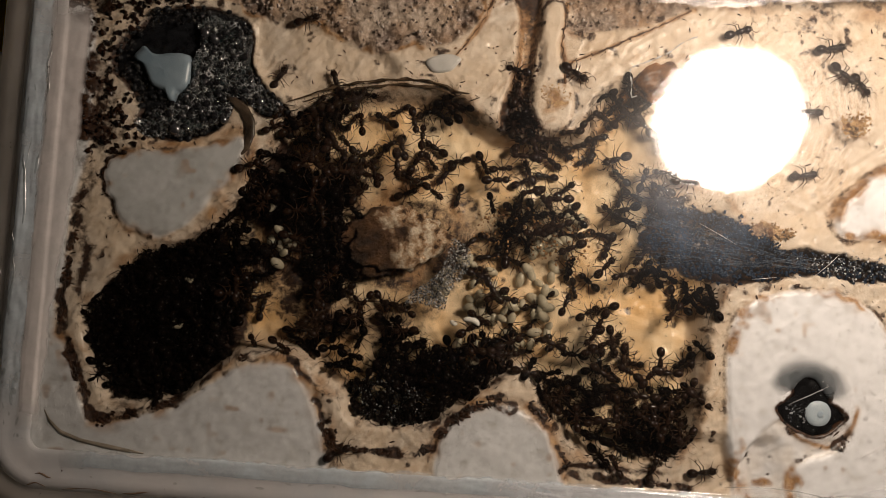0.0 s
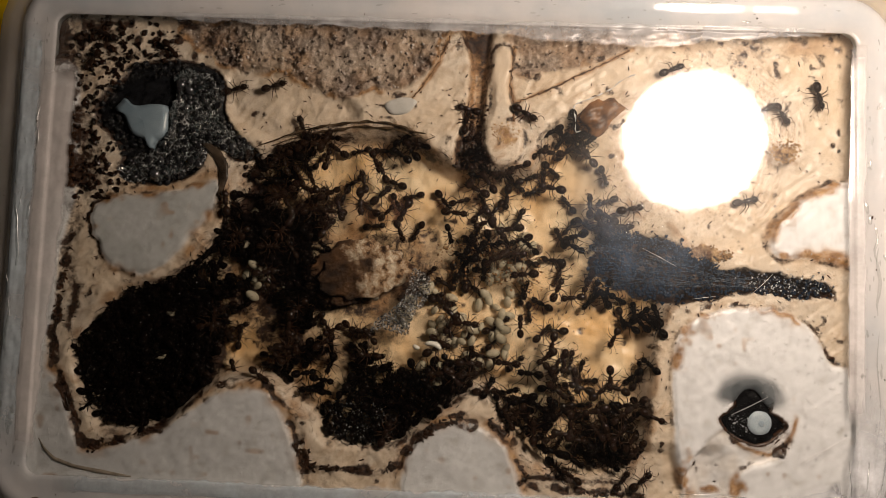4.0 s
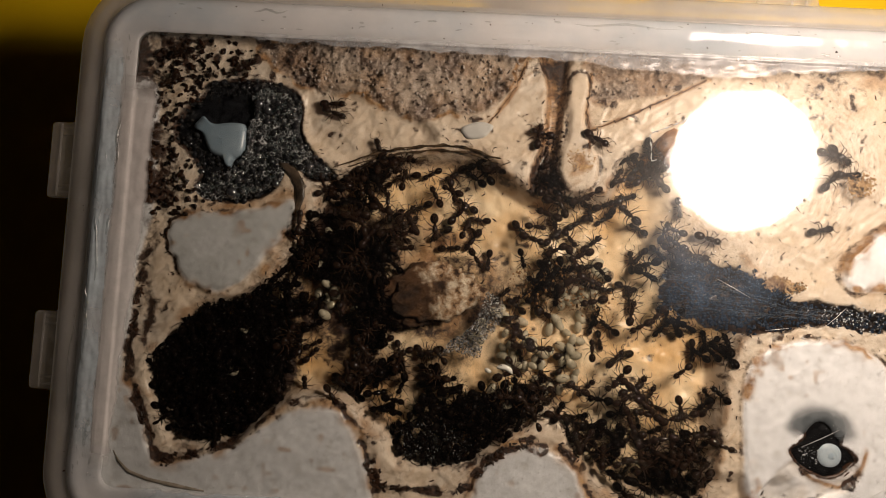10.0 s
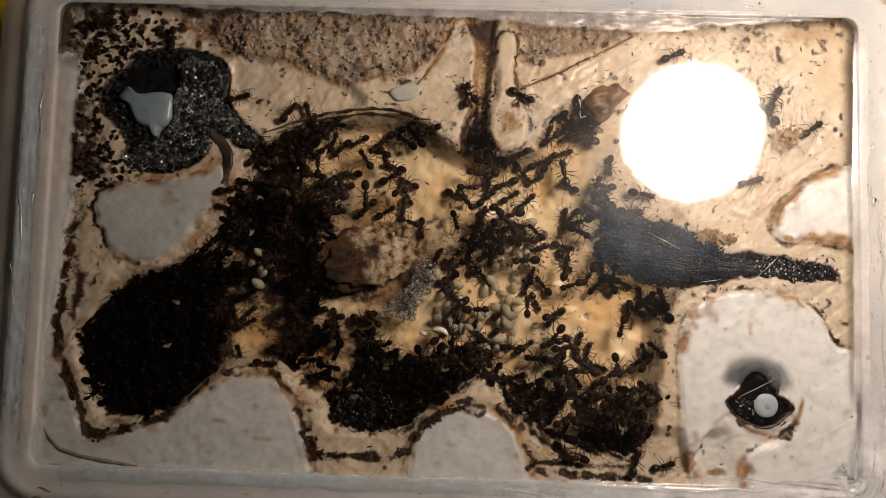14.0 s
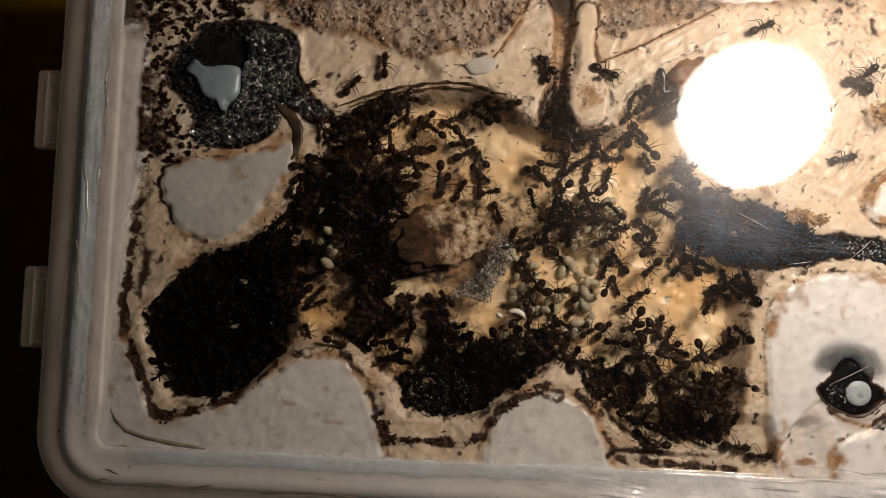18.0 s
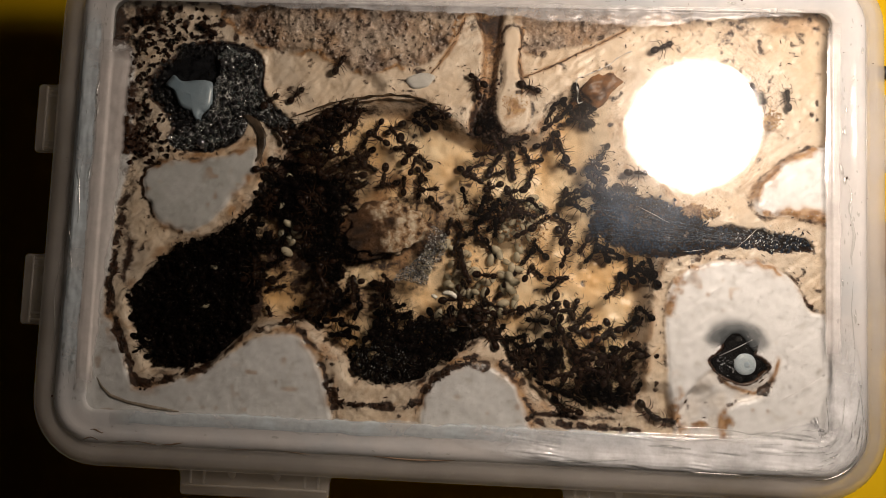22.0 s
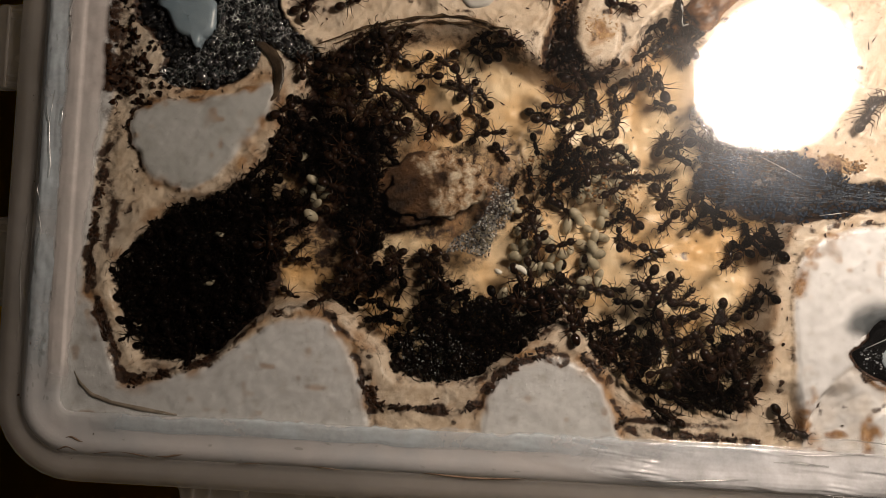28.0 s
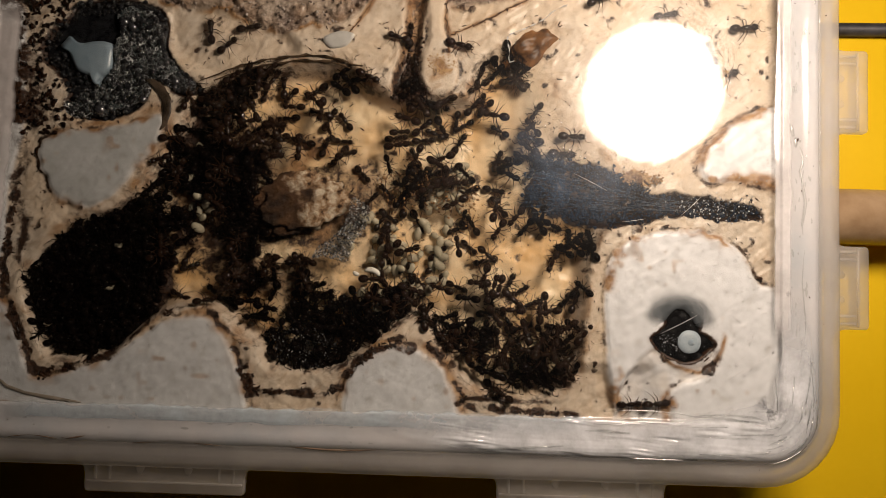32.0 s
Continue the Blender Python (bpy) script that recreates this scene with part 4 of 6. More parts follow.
VOID = [(-67.4, 27.4), (-65.1, 29.3), (-61.5, 30.4), (-55.9, 30.1), (-52.7, 27.9), (-53.4, 24.9), (-55.4, 22.1), (-56.5, 24.8), (-63.5, 25.5)]
rng = np.random.RandomState(5)
FINE = [(-55.3, 31.8), (-47.7, 30.9), (-45.5, 23.3), (-39.1, 16.8), (-42.7, 14.8), (-47.5, 17.0), (-49.4, 13.2), (-57.5, 9.3), (-64.4, 9.5), (-65.2, 12.8), (-61.3, 15.8), (-57.9, 16.7), (-56.1, 20.6), (-55.0, 25.9)]
stuff("foam", sheet_mesh(FINE, -0.9, 0.22), froth_material(), "grey wet foam of fine bubbles on black soil", "foam")
stuff("foam_bubbles", bubbles(FINE, 1500, -0.75), simple("dark_bubble_skin", (0.012, 0.012, 0.014), (0.05, 0.05, 0.055), 700, 0.27, ior=1.9, spec=0.9), "larger black glossy bubbles in the foam", "bubbles")
stuff("foam_blisters", grains(FINE, 80, 0.3, 0.85, rng, z=-0.6, gap=1.1, base=DOME), simple("black_blister", (0.004, 0.004, 0.005), (0.014, 0.014, 0.016), 700, 0.08, ior=1.6, spec=0.6), "black glossy blisters standing out of the foam", "bubbles")
stuff("foam_glints", grains(FOAM, 700, 0.08, 0.40, rng, z=-0.3, gap=0.45, base=DOME, avoid=(BLUE, VOID)), M_DROP, "clear round bubbles on top of the foam", "bubbles")
stuff("soil_bubbles", grains(FOAM, 150, 0.3, 0.9, rng, z=-1.3, gap=1.2, base=DOME, avoid=(BLUE, VOID)), M_TAR, "black glossy lumps in the wet soil", "bubbles")
stuff("soil_lumps", grains([(-77.1, 40.8), (-59.4, 41.3), (-57.9, 35.3), (-66.3, 29.8), (-69.6, 25.6), (-70.5, 21.4), (-65.6, 12.8), (-66.1, 8.7), (-74.0, 5.0), (-74.8, 24.2)], 420, 0.05, 0.8, rng, gap=0.1, flat=0.35, stray=1.5), M_WETSOIL, "dark brown soil lumps by the foam chamber", "soil")


def plate_bm(poly, z0, z1, wob=0.0):
    """A flat lump with rounded shoulders from an outline in millimetres."""
    loop = smooth_loop(poly, 4)
    c = loop.mean(0)
    rows = []
    for k, z in ((1.0, z0), (1.0, z0 * 0.4 + z1 * 0.6), (0.93, z1 - 0.05 * (z1 - z0)), (0.7, z1 + wob), (0.3, z1 - wob), (0.02, z1 + wob)):
        rows.append([((c[0] + (p[0] - c[0]) * k) * MM, (c[1] + (p[1] - c[1]) * k) * MM, Z0 + z * MM) for p in loop])
    return sweep_bm(rows, False)


tagged(new("wet_soil", mesh_of("wet_soil", plate_bm(FOAM, -4.0, -1.9, 0.2), M_TAR)), "black wet soil bed in the foam chamber", "soil")
tagged(new("silicone_plug", mesh_of("silicone_plug", plate_bm(BLUE, -4.5, -0.35, 0.05), M_BLUE)), "pale blue torn silicone plug in the foam chamber", "plug")
stuff("hole_soil", sheet_mesh(HOLE, -0.6, 0.1, 0.7), simple("black_mud", (0.002, 0.002, 0.0025), (0.007, 0.007, 0.008), 500, 0.35, bump_mm=0.2, spec=0.15), "black glossy wet soil in the round hole", "soil")
bm = tube_bm([(*(np.array((62.5, -33.7)) * MM), Z0 - 0.006), (*(np.array((62.5, -33.7)) * MM), Z0 - 0.0008), (*(np.array((62.5, -33.7)) * MM), Z0 - 0.0004), (*(np.array((62.5, -33.7)) * MM), Z0 - 0.0003)], [0.0025, 0.0025, 0.0022, 0.0013], 24)
stuff("hole_specks", grains([(56.3, -33.8), (58.3, -31.8), (60.0, -33.0), (61.0, -36.0), (59.0, -35.8)], 60, 0.05, 0.22, rng, z=-0.5, stray=0.5), M_BUBBLE, "white wet specks on the black mud of the hole", "specks")
stopper = thing("tube_stopper", "round pale blue stopper in the dark round hole", "stopper")
part("cap", bm, M_CAP, stopper)
part("nub", tube_bm([(*(np.array((62.8, -33.8)) * MM), Z0 - 0.001), (*(np.array((62.8, -33.8)) * MM), Z0 - 0.00031), (*(np.array((62.8, -33.8)) * MM), Z0 - 0.00026)], [0.0007, 0.0007, 0.0004], 9), simple("dull_blue_grey", (0.27, 0.34, 0.40), (0.36, 0.43, 0.49), 600, 0.6), stopper)


def collar_mesh():
    """A flat crescent of old sealant round the far side of the hole."""
    mid_x, mid_y = (60.4, -30.2)
    rings = []
    for k in range(37):
        a = math.radians(188 - 5.7 * k)
        wide = min(1.0, 0.35 + 0.2 * k, 0.35 + 0.2 * (36 - k))
        row = []
        for r, z in ((7.6, -0.02), (6.9, -0.015), (6.0, -0.01), (5.0, -0.01), (4.0, -0.02), (3.0, -0.1), (2.9, -1.5)):
            r = 5.0 + (r - 5.0) * wide + 0.25 * math.sin(3.1 * a + r) + 0.05 * math.sin(11 * a)
            row.append(((mid_x + r * math.cos(a)) * MM, (mid_y + 0.92 * r * math.sin(a)) * MM, Z0 + z * MM))
        rings.append(row)
    n = len(rings[0])
    me = bpy.data.meshes.new("grey_collar")
    me.from_pydata([p for r in rings for p in r], [], [(a * n + k, a * n + n + k, a * n + n + k + 1, a * n + k + 1) for a in range(len(rings) - 1) for k in range(n - 1)])
    me.polygons.foreach_set("use_smooth", [True] * len(me.polygons))
    fade = [min(1.0, 0.22 * a, 0.22 * (len(rings) - 1 - a)) * f for a in range(len(rings)) for f in (0.0, 0.15, 0.6, 0.9, 1.0, 1.0, 1.0)]
    me.attributes.new("thickness", "FLOAT", "POINT").data.foreach_set("value", fade)
    me.materials.append(film_material("grey_smear", 0.95, 0.3, (0.13, 0.145, 0.16), 0.45))
    return me


tagged(new("grey_collar", collar_mesh()), "grey smeared sealing collar round the dark hole", "seal")
for outline, lab in (([(9.1, 23.0), (11.6, 23.8), (14.3, 22.4), (14.9, 20.5), (13.1, 18.9), (10.5, 19.2), (9.2, 20.8)], "rust-brown crust on the plaster peg"),
                     ([(64.3, 20.8), (67.1, 22.3), (69.9, 20.9), (69.3, 18.0), (65.9, 16.9), (64.0, 18.5)], "rust-brown crust on the cream plaster"),
                     ([(48.6, 0.1), (52.2, 0.4), (57.0, -1.0), (55.3, -2.7), (50.9, -2.8), (48.9, -2.0)], "rust-brown crust above the black channel")):
    stuff("crust", merged([(sheet_mesh(outline, -0.36, 0.12, -1.3), Matrix.Identity(4)), (grains(outline, 190, 0.06, 0.34, rng, z=-0.34, gap=0.1, flat=0.4, stray=0.25), Matrix.Identity(4))]), M_OCHRE, lab, "crust")


def lump_thing(name, at, size, top, mat, label, category, seed, turn=0.0, craggy=1.0):
    """A rough lump that rises from the chamber floor to just under the pane."""
    bm = bmesh.new()
    bmesh.ops.create_icosphere(bm, subdivisions=5, radius=1)
    for v in bm.verts:
        n = v.co.normalized()
        v.co = n * (1 + 0.34 * noise.noise(n * 1.6 + Vector((seed, 0, 0))) + craggy * (0.22 * noise.noise(n * 4.0 + Vector((0, seed, 0))) + 0.11 * noise.noise(n * 11.0)))
        v.co = Vector((v.co.x * size[0], v.co.y * size[1], v.co.z * (top + 6.4) * 0.5)) * MM
    ob = tagged(new(name, mesh_of(name, bm, mat)), label, category)
    ob.matrix_basis = pose(at[0] * MM, at[1] * MM, Z0 + (top - 6.4) * 0.5 * MM, 0, 0, turn)
    return ob


def stone_material():
    """Pale grainy stone, dark brown over its western side."""
    m, nodes, links, bsdf = material("brown_sided_stone")
    pale = ramp(nodes, links, noise_node(nodes, links, 420, 6, 0.7), [(0.40, (0.05, 0.02, 0.008)), (0.48, (0.42, 0.25, 0.13)), (0.62, (0.86, 0.74, 0.57))])
    earth = ramp(nodes, links, noise_node(nodes, links, 200, 5), [(0.35, (0.022, 0.009, 0.003)), (0.68, (0.17, 0.075, 0.024))])
    tc, sep = nodes.new("ShaderNodeTexCoord"), nodes.new("ShaderNodeSeparateXYZ")
    links.new(tc.outputs["Object"], sep.inputs[0])
    along = math_node(nodes, links, "ADD", math_node(nodes, links, "MULTIPLY", sep.outputs[0], 75.0), math_node(nodes, links, "SUBTRACT", math_node(nodes, links, "MULTIPLY", noise_node(nodes, links, 170, 5, 0.7), 2.4), 1.12))
    links.new(mix_color(nodes, links, ramp(nodes, links, along, [(0.05, (0, 0, 0)), (0.5, (1, 1, 1))]), earth, pale), bsdf.inputs["Base Color"])
    bsdf.inputs["Roughness"].default_value = 0.75
    bump(nodes, links, bsdf, noise_node(nodes, links, 450, 6, 0.75), 1.0, 1.6 * MM)
    return m


lump_thing("stone", (-17.6, -7.4), (9.6, 6.2), -1.5, stone_material(), "cream stone, dark brown on one side", "stone", 2.0, 14)
BLOB = [(-9.5 + 3.3 * math.cos(a) * (1 + 0.12 * math.sin(3 * a)), 26.4 + 1.8 * math.sin(a) + 0.5 * math.cos(a)) for a in np.arange(0, 6.28, 0.4)]
tagged(new("pale_blob", mesh_of("pale_blob", plate_bm(BLOB, -2.6, -0.35, 0.03), simple("pale_grey_silicone", (0.42, 0.41, 0.39), (0.60, 0.58, 0.55), 200, 0.3))), "pale grey blob of silicone on the plaster shelf", "silicone")
curl = [(-49.6, 17.4), (-48.0, 16.9), (-46.2, 15.4), (-44.9, 13.2), (-44.6, 10.8), (-45.2, 8.2), (-46.8, 6.2)]
strip = tube_bm([(x * MM, y * MM, 0) for x, y in curl], [f * MM for f in (0.3, 0.7, 1.0, 1.05, 0.9, 0.7, 0.25)], 10)
for v in strip.verts:
    v.co.z = Z0 - 0.5 * MM + 0.3 * v.co.z
tagged(new("torn_strip", mesh_of("torn_strip", strip, simple("grey_brown_film", (0.014, 0.010, 0.007), (0.10, 0.072, 0.05), 260, 0.2, bump_mm=0.3))), "curled grey-brown strip of torn film beside the foam", "film")
stuff("rust_crumbs", grains([(-0.8, -2.2), (5.6, -0.2), (13.8, -1.0), (19.9, -3.9), (18.9, -9.6), (10.5, -8.1), (1.4, -6.7)], 320, 0.06, 0.34, rng, z=-3.2, stray=1.2), M_RUST, "orange-brown crumbs on the chamber floor by the stone", "crumbs")
LEDGE = [(-37.0, 16.6), (-34.0, 18.8), (-28.2, 20.9), (-22.4, 22.0), (-16.1, 22.7), (-10.7, 22.5), (-6.7, 21.3), (-4.2, 19.6)]
M_GLUE = simple("brown_glue", (0.012, 0.008, 0.005), (0.13, 0.085, 0.05), 420, 0.2, bump_mm=0.3)
ledge = thing("glue_ledge", "glossy dark brown glue ledge over the chamber arch", "glue")
for shift, wide, sink in ((0.15, 0.30, 0.7), (-0.75, 0.22, 1.1)):
    strip = tube_bm([(x * MM, (y + shift) * MM, 0) for x, y in smooth_loop(LEDGE, 4)[:29]], [(0.08 + wide * (0.55 + 0.45 * math.sin(2.1 * k)) * math.sin(math.pi * k / 28)) * MM for k in range(29)], 8)
    for v in strip.verts:
        v.co.z = Z0 - sink * MM + 0.6 * v.co.z + 0.25 * MM * noise.noise(v.co * 900)
        v.co.y += 0.35 * MM * noise.noise(v.co * 500)
    part("strand", strip, M_GLUE, ledge)
lump_thing("amber_lump", (31.0, 26.3), (6.4, 4.0), -0.8, M_AMBER, "brown glossy amber resin lump at the chamber edge", "resin", 5.0, 30, 0.45)
BEAD = [(26.7, 22.3), (25.6, 24.7), (25.2, 27.0), (26.0, 27.9), (28.5, 28.9), (30.6, 29.9), (32.7, 31.1), (34.4, 32.6), (36.9, 33.3)]
bead = tube_bm([(x * MM, y * MM, Z0 - 0.13 * MM) for x, y in smooth_loop(BEAD, 4)[:33]], [(0.10 + 0.09 * math.sin(1.7 * k) + 0.05 * math.sin(4.1 * k)) * MM for k in range(33)], 7)
tagged(new("glue_bead", mesh_of("glue_bead", bead, M_BEAD)), "clear raised bead of glue along the amber lump", "glue")
M_CRACK = simple("dark_brown_crack", (0.02, 0.009, 0.004), (0.20, 0.10, 0.045), 700, 0.6, bump_mm=0.3)
for path in CRACK_PATHS:
    pts = [(a[0] + (b[0] - a[0]) * q, a[1] + (b[1] - a[1]) * q) for a, b in zip(path, path[1:]) for q in np.arange(0, 1, 0.1)]
    pts = [(x + 0.35 * noise.noise((x * 0.9, y * 0.9, 1.0)) + 0.06 * rng.normal(), y + 0.35 * noise.noise((x * 0.9, y * 0.9, 6.0)) + 0.06 * rng.normal()) for x, y in pts]
    part("crack", tube_bm([(x * MM, y * MM, floor_at(x * MM, y * MM) + 0.04 * MM) for x, y in pts], [max(0.03, 0.12 + 0.20 * noise.noise((x * 0.8, y * 0.8, 3.0))) * MM for x, y in pts], 6), M_CRACK, nest, "thin dark brown crack line in the plaster")
    bits = []
    for k in range(16):
        x, y = pts[rng.randint(len(pts))]
        x, y, r = (x + 0.5 * rng.normal()) * MM, (y + 0.5 * rng.normal()) * MM, rng.uniform(0.05, 0.22) * MM
        bits.append((ICO, pose(x, y, floor_at(x, y) + 0.1 * r, 0, 0, rng.uniform(0, 360)) @ Matrix.Diagonal((r * rng.uniform(1, 2), r, 0.5 * r, 1))))
    stuff("crack_crumbs", merged(bits), M_CRACK, "dark brown crumbs along a crack in the plaster", "crumbs")
stuff("frosted_soil", grains([(-21.8, -34.0), (-16.6, -32.7), (-9.5, -34.2), (-7.1, -37.0), (-11.6, -40.6), (-19.8, -40.9)], 280, 0.04, 0.16, rng, z=-1.1, base=DOME, stray=0.8), island_material("dull_wet_crumb", ((0.0, (0.01, 0.01, 0.01)), (0.6, (0.08, 0.08, 0.083)), (1.0, (0.5, 0.5, 0.51))), 0.15), "grey glistening wet crumbs over the front heap", "crumbs")
stuff("salt_patch", grains(SALT, 1000, 0.05, 0.22, rng, z=-1.2, gap=0.16), island_material("salt_sparkle", ((0.0, (0.012, 0.011, 0.010)), (0.45, (0.10, 0.10, 0.10)), (0.8, (0.28, 0.28, 0.28)), (1.0, (0.75, 0.74, 0.72))), 0.2), "patch of white salt-like grains among the ants", "grains")
stuff("channel_specks", grains([(59.8, -5.2), (67.5, -4.7), (75.8, -6.4), (75.2, -8.6), (67.5, -8.5), (59.8, -7.7)], 320, 0.05, 0.24, rng, z=-0.8, stray=0.9), M_BUBBLE, "white specks at the narrow end of the black channel", "grains")
stuff("channel_lining", grains(CHANNEL, 1300, 0.12, 0.5, rng, z=-1.3, gap=0.28, flat=0.4, stray=0.75), M_MURK, "black soil lining the narrow channel, tinted blue for haze", "soil")
stuff("slot_lining", grains([(3.8, 26.9), (7.9, 27.0), (7.4, 20.0), (9.8, 14.2), (1.2, 14.0), (3.3, 19.9)], 170, 0.1, 0.42, rng, gap=0.25, stray=0.3), M_SOIL, "dark brown soil in the upright slot", "soil")
stuff("grit_band", grains(GA, 420, 0.1, 0.4, rng, gap=0.35, flat=0.5), M_GRIT, "grey-brown grit along the top of the nest", "grit")
stuff("grit_patch", grains(GB, 70, 0.1, 0.35, rng, gap=0.35, flat=0.5), M_GRIT, "brown grit beside the plaster peg", "grit")
line = np.argwhere((lineA + 1.2 * seamline + 0.7 * southline + 0.6 * westline + 0.3 * rust) * (0.6 + 0.6 * rough2) > 0.55)
picks = line[rng.choice(len(line), min(1700, len(line)), replace=False)]
rows = []
for i, j in picks:
    r = rng.uniform(0.08, 0.3) * MM
    x, y = (gx[i] + 0.2 * rng.normal()) * MM, (gy[j] + 0.2 * rng.normal()) * MM
    rows.append((ICO, pose(x, y, floor_at(x, y) + 0.05 * r, rng.uniform(-15, 15), 0, rng.uniform(0, 360)) @ Matrix.Diagonal((r * rng.uniform(1, 2.6), r * rng.uniform(0.6, 1.2), 0.3 * r, 1))))
stuff("soil_line", merged(rows), island_material("red_brown_soil", ((0.0, (0.008, 0.004, 0.002)), (0.5, (0.022, 0.009, 0.004)), (1.0, (0.075, 0.03, 0.013))), 0.4), "red-brown soil crumbs lining the plaster edges", "soil")
specks = []
for k in range(1100):
    x, y = rng.uniform(-76, 76), rng.uniform(-46, 40)
    if floor_at(x * MM, y * MM) > Z0 - 0.0005:
        continue
    r = rng.uniform(0.04, 0.15) * MM
    specks.append((ICO, pose(x * MM, y * MM, floor_at(x * MM, y * MM) + 0.2 * r, 0, 0, rng.uniform(0, 360)) @ Matrix.Diagonal((r * rng.uniform(1, 6), r, 0.6 * r, 1))))
stuff("loose_specks", merged(specks), M_SOIL, "tiny brown specks and husks on the plaster", "specks")
hairs = []
axis = [(29.6, -3.9), (39.7, -4.7), (50.9, -6.0), (62.0, -6.8), (75.3, -7.5)]
for k in range(190):
    t0 = rng.uniform(-0.3, 2.6)
    pts = []
    for q in np.linspace(t0, t0 + rng.uniform(0.2, 0.6), 5):
        n = min(max(int(q), 0), 3)
        c = np.array(axis[n]) * (1 - (q - n)) + np.array(axis[n + 1]) * (q - n)
        wide = max(0.6, 4.6 - 1.5 * q)
        pts.append((c[0] * MM, (c[1] + wide * math.sin(k * 2.4) * 0.95 + 0.5 * math.sin(3 * q + k)) * MM, Z0 - rng.uniform(0.5, 0.9) * MM))
    b = tube_bm(pts, [0.018 * MM] * 5, 3, False)
    hairs.append((mesh_of("hair", b, M_SALT), Matrix.Identity(4)))
stuff("channel_fibres", merged(hairs), simple("blue_grey_fibre", (0.06, 0.085, 0.12), (0.18, 0.23, 0.30), 200, 0.3), "fine blue-grey fibres lying along the black channel", "fibres")
bristle = []
for outline, n in ((MAIN, 620),):
    loop = smooth_loop(outline, 8)
    for k in range(n):
        p = loop[rng.randint(len(loop))]
        if (p[1] < 12 and rng.uniform() < 0.6) or (p[0] > 16 and p[1] > -2):
            continue
        d = rng.normal(1.57, 0.5) if p[1] > 12 else rng.uniform(0, 6.28)
        x, y = p[0] + rng.uniform(-0.6, 0.6), p[1] + rng.uniform(-0.6, 0.6)
        ln = rng.uniform(0.6, 2.1)
        z = floor_at(x * MM, y * MM)
        b = tube_bm([(x * MM, y * MM, z), ((x + 0.5 * ln * math.cos(d)) * MM, (y + 0.5 * ln * math.sin(d)) * MM, min(z + 0.5 * MM, Z0 - 0.05 * MM)), ((x + ln * math.cos(d + 0.4)) * MM, (y + ln * math.sin(d + 0.4)) * MM, min(z + 0.5 * MM, Z0 - 0.05 * MM))], [0.035 * MM] * 3, 3, False)
        bristle.append((mesh_of("hair", b, M_SALT), Matrix.Identity(4)))
stuff("edge_bristles", merged(bristle), M_SOIL, "short dark bristles along the chamber edge", "bristles")
# Bluish haze round the lamp's reflection, added as a thin tinted veil.
HAZE_AREA = [(22.0, 7.6), (26.0, 14.0), (31.0, 17.0), (36.0, 9.5), (44.0, 4.5), (54.0, 6.5), (55.0, -3.5), (47.0, -9.5), (38.0, -11.0), (27.0, -8.0)]
haze_d = inside_distance(HAZE_AREA, GX, GY) + 1.5 * rough1
ok = haze_d > -1.0
num = np.cumsum(ok.ravel()).reshape(ok.shape) - 1
i, j = np.nonzero(ok[:-1, :-1] & ok[1:, :-1] & ok[1:, 1:] & ok[:-1, 1:])
haze_mesh = bpy.data.meshes.new("pane_haze")
haze_mesh.from_pydata(np.stack([GX[ok] * MM, GY[ok] * MM, np.full(ok.sum(), Z0 - 0.02 * MM)], -1).tolist(), [], np.stack([num[i, j], num[i + 1, j], num[i + 1, j + 1], num[i, j + 1]], -1).tolist())
haze_mesh.attributes.new("thickness", "FLOAT", "POINT").data.foreach_set("value", ease(haze_d, -1.0, 7.0)[ok].astype(np.float32))
stuff("pane_haze", haze_mesh, haze_material("lamp_haze", (0.32, 0.48, 0.76), 0.15), "bluish lamp haze painted as a veil under the pane", "condensation")
mist = [(DOME, pose(x * MM, y * MM, Z0 - 0.02 * MM) @ Matrix.Diagonal((r, r, 0.4 * r, 1))) for (x, y), r in ((p, rng.uniform(0.08, 0.3) * MM) for p in scatter([(29.4, 12.0), (35.0, 12.2), (45.2, 6.2), (56.4, 7.1), (55.3, 3.7), (45.3, 1.7), (34.0, 3.0)], 130, 0.5, rng))]
stuff("condensation", merged(mist), M_DROP, "fine clear water drops under the pane", "water drops")
beads = [(DOME, pose(x * MM, y * MM, Z0 - 0.03 * MM) @ Matrix.Diagonal((r, r, 0.35 * r, 1))) for (x, y), r in
         [(p, rng.uniform(0.05, 0.15) * MM) for q, n in ((PB, 300), (PC, 170), (PA, 110), (PD, 60), (PE, 120)) for p in scatter(q, n, 0.8, rng)]]
M_BEAD.node_tree.nodes["Principled BSDF"].inputs["Alpha"].default_value = 0.5
stuff("pane_droplets", merged(beads), M_BEAD, "tiny droplets between plaster and pane, pale in place of highlights", "water drops")
beads = [(DOME, pose(x * MM, y * MM, Z0 - 0.03 * MM) @ Matrix.Diagonal((r, r, 0.5 * r, 1))) for (x, y), r in
         [(p, rng.uniform(0.08, 0.27) * MM) for q, n in (([(-68.5, -17.2), (-56.3, -10.0), (-42.7, -7.3), (-43.9, -26.5), (-51.4, -34.5), (-65.4, -37.2), (-71.8, -26.3)], 150), ([(-25.7, -30.3), (6.6, -23.7), (6.7, -29.2), (-9.6, -40.7), (-20.8, -40.0)], 60)) for p in scatter(q, n, 1.2, rng)]]
stuff("pane_beads", merged(beads), M_DROP, "tiny water beads under the pane over the ants", "water drops")


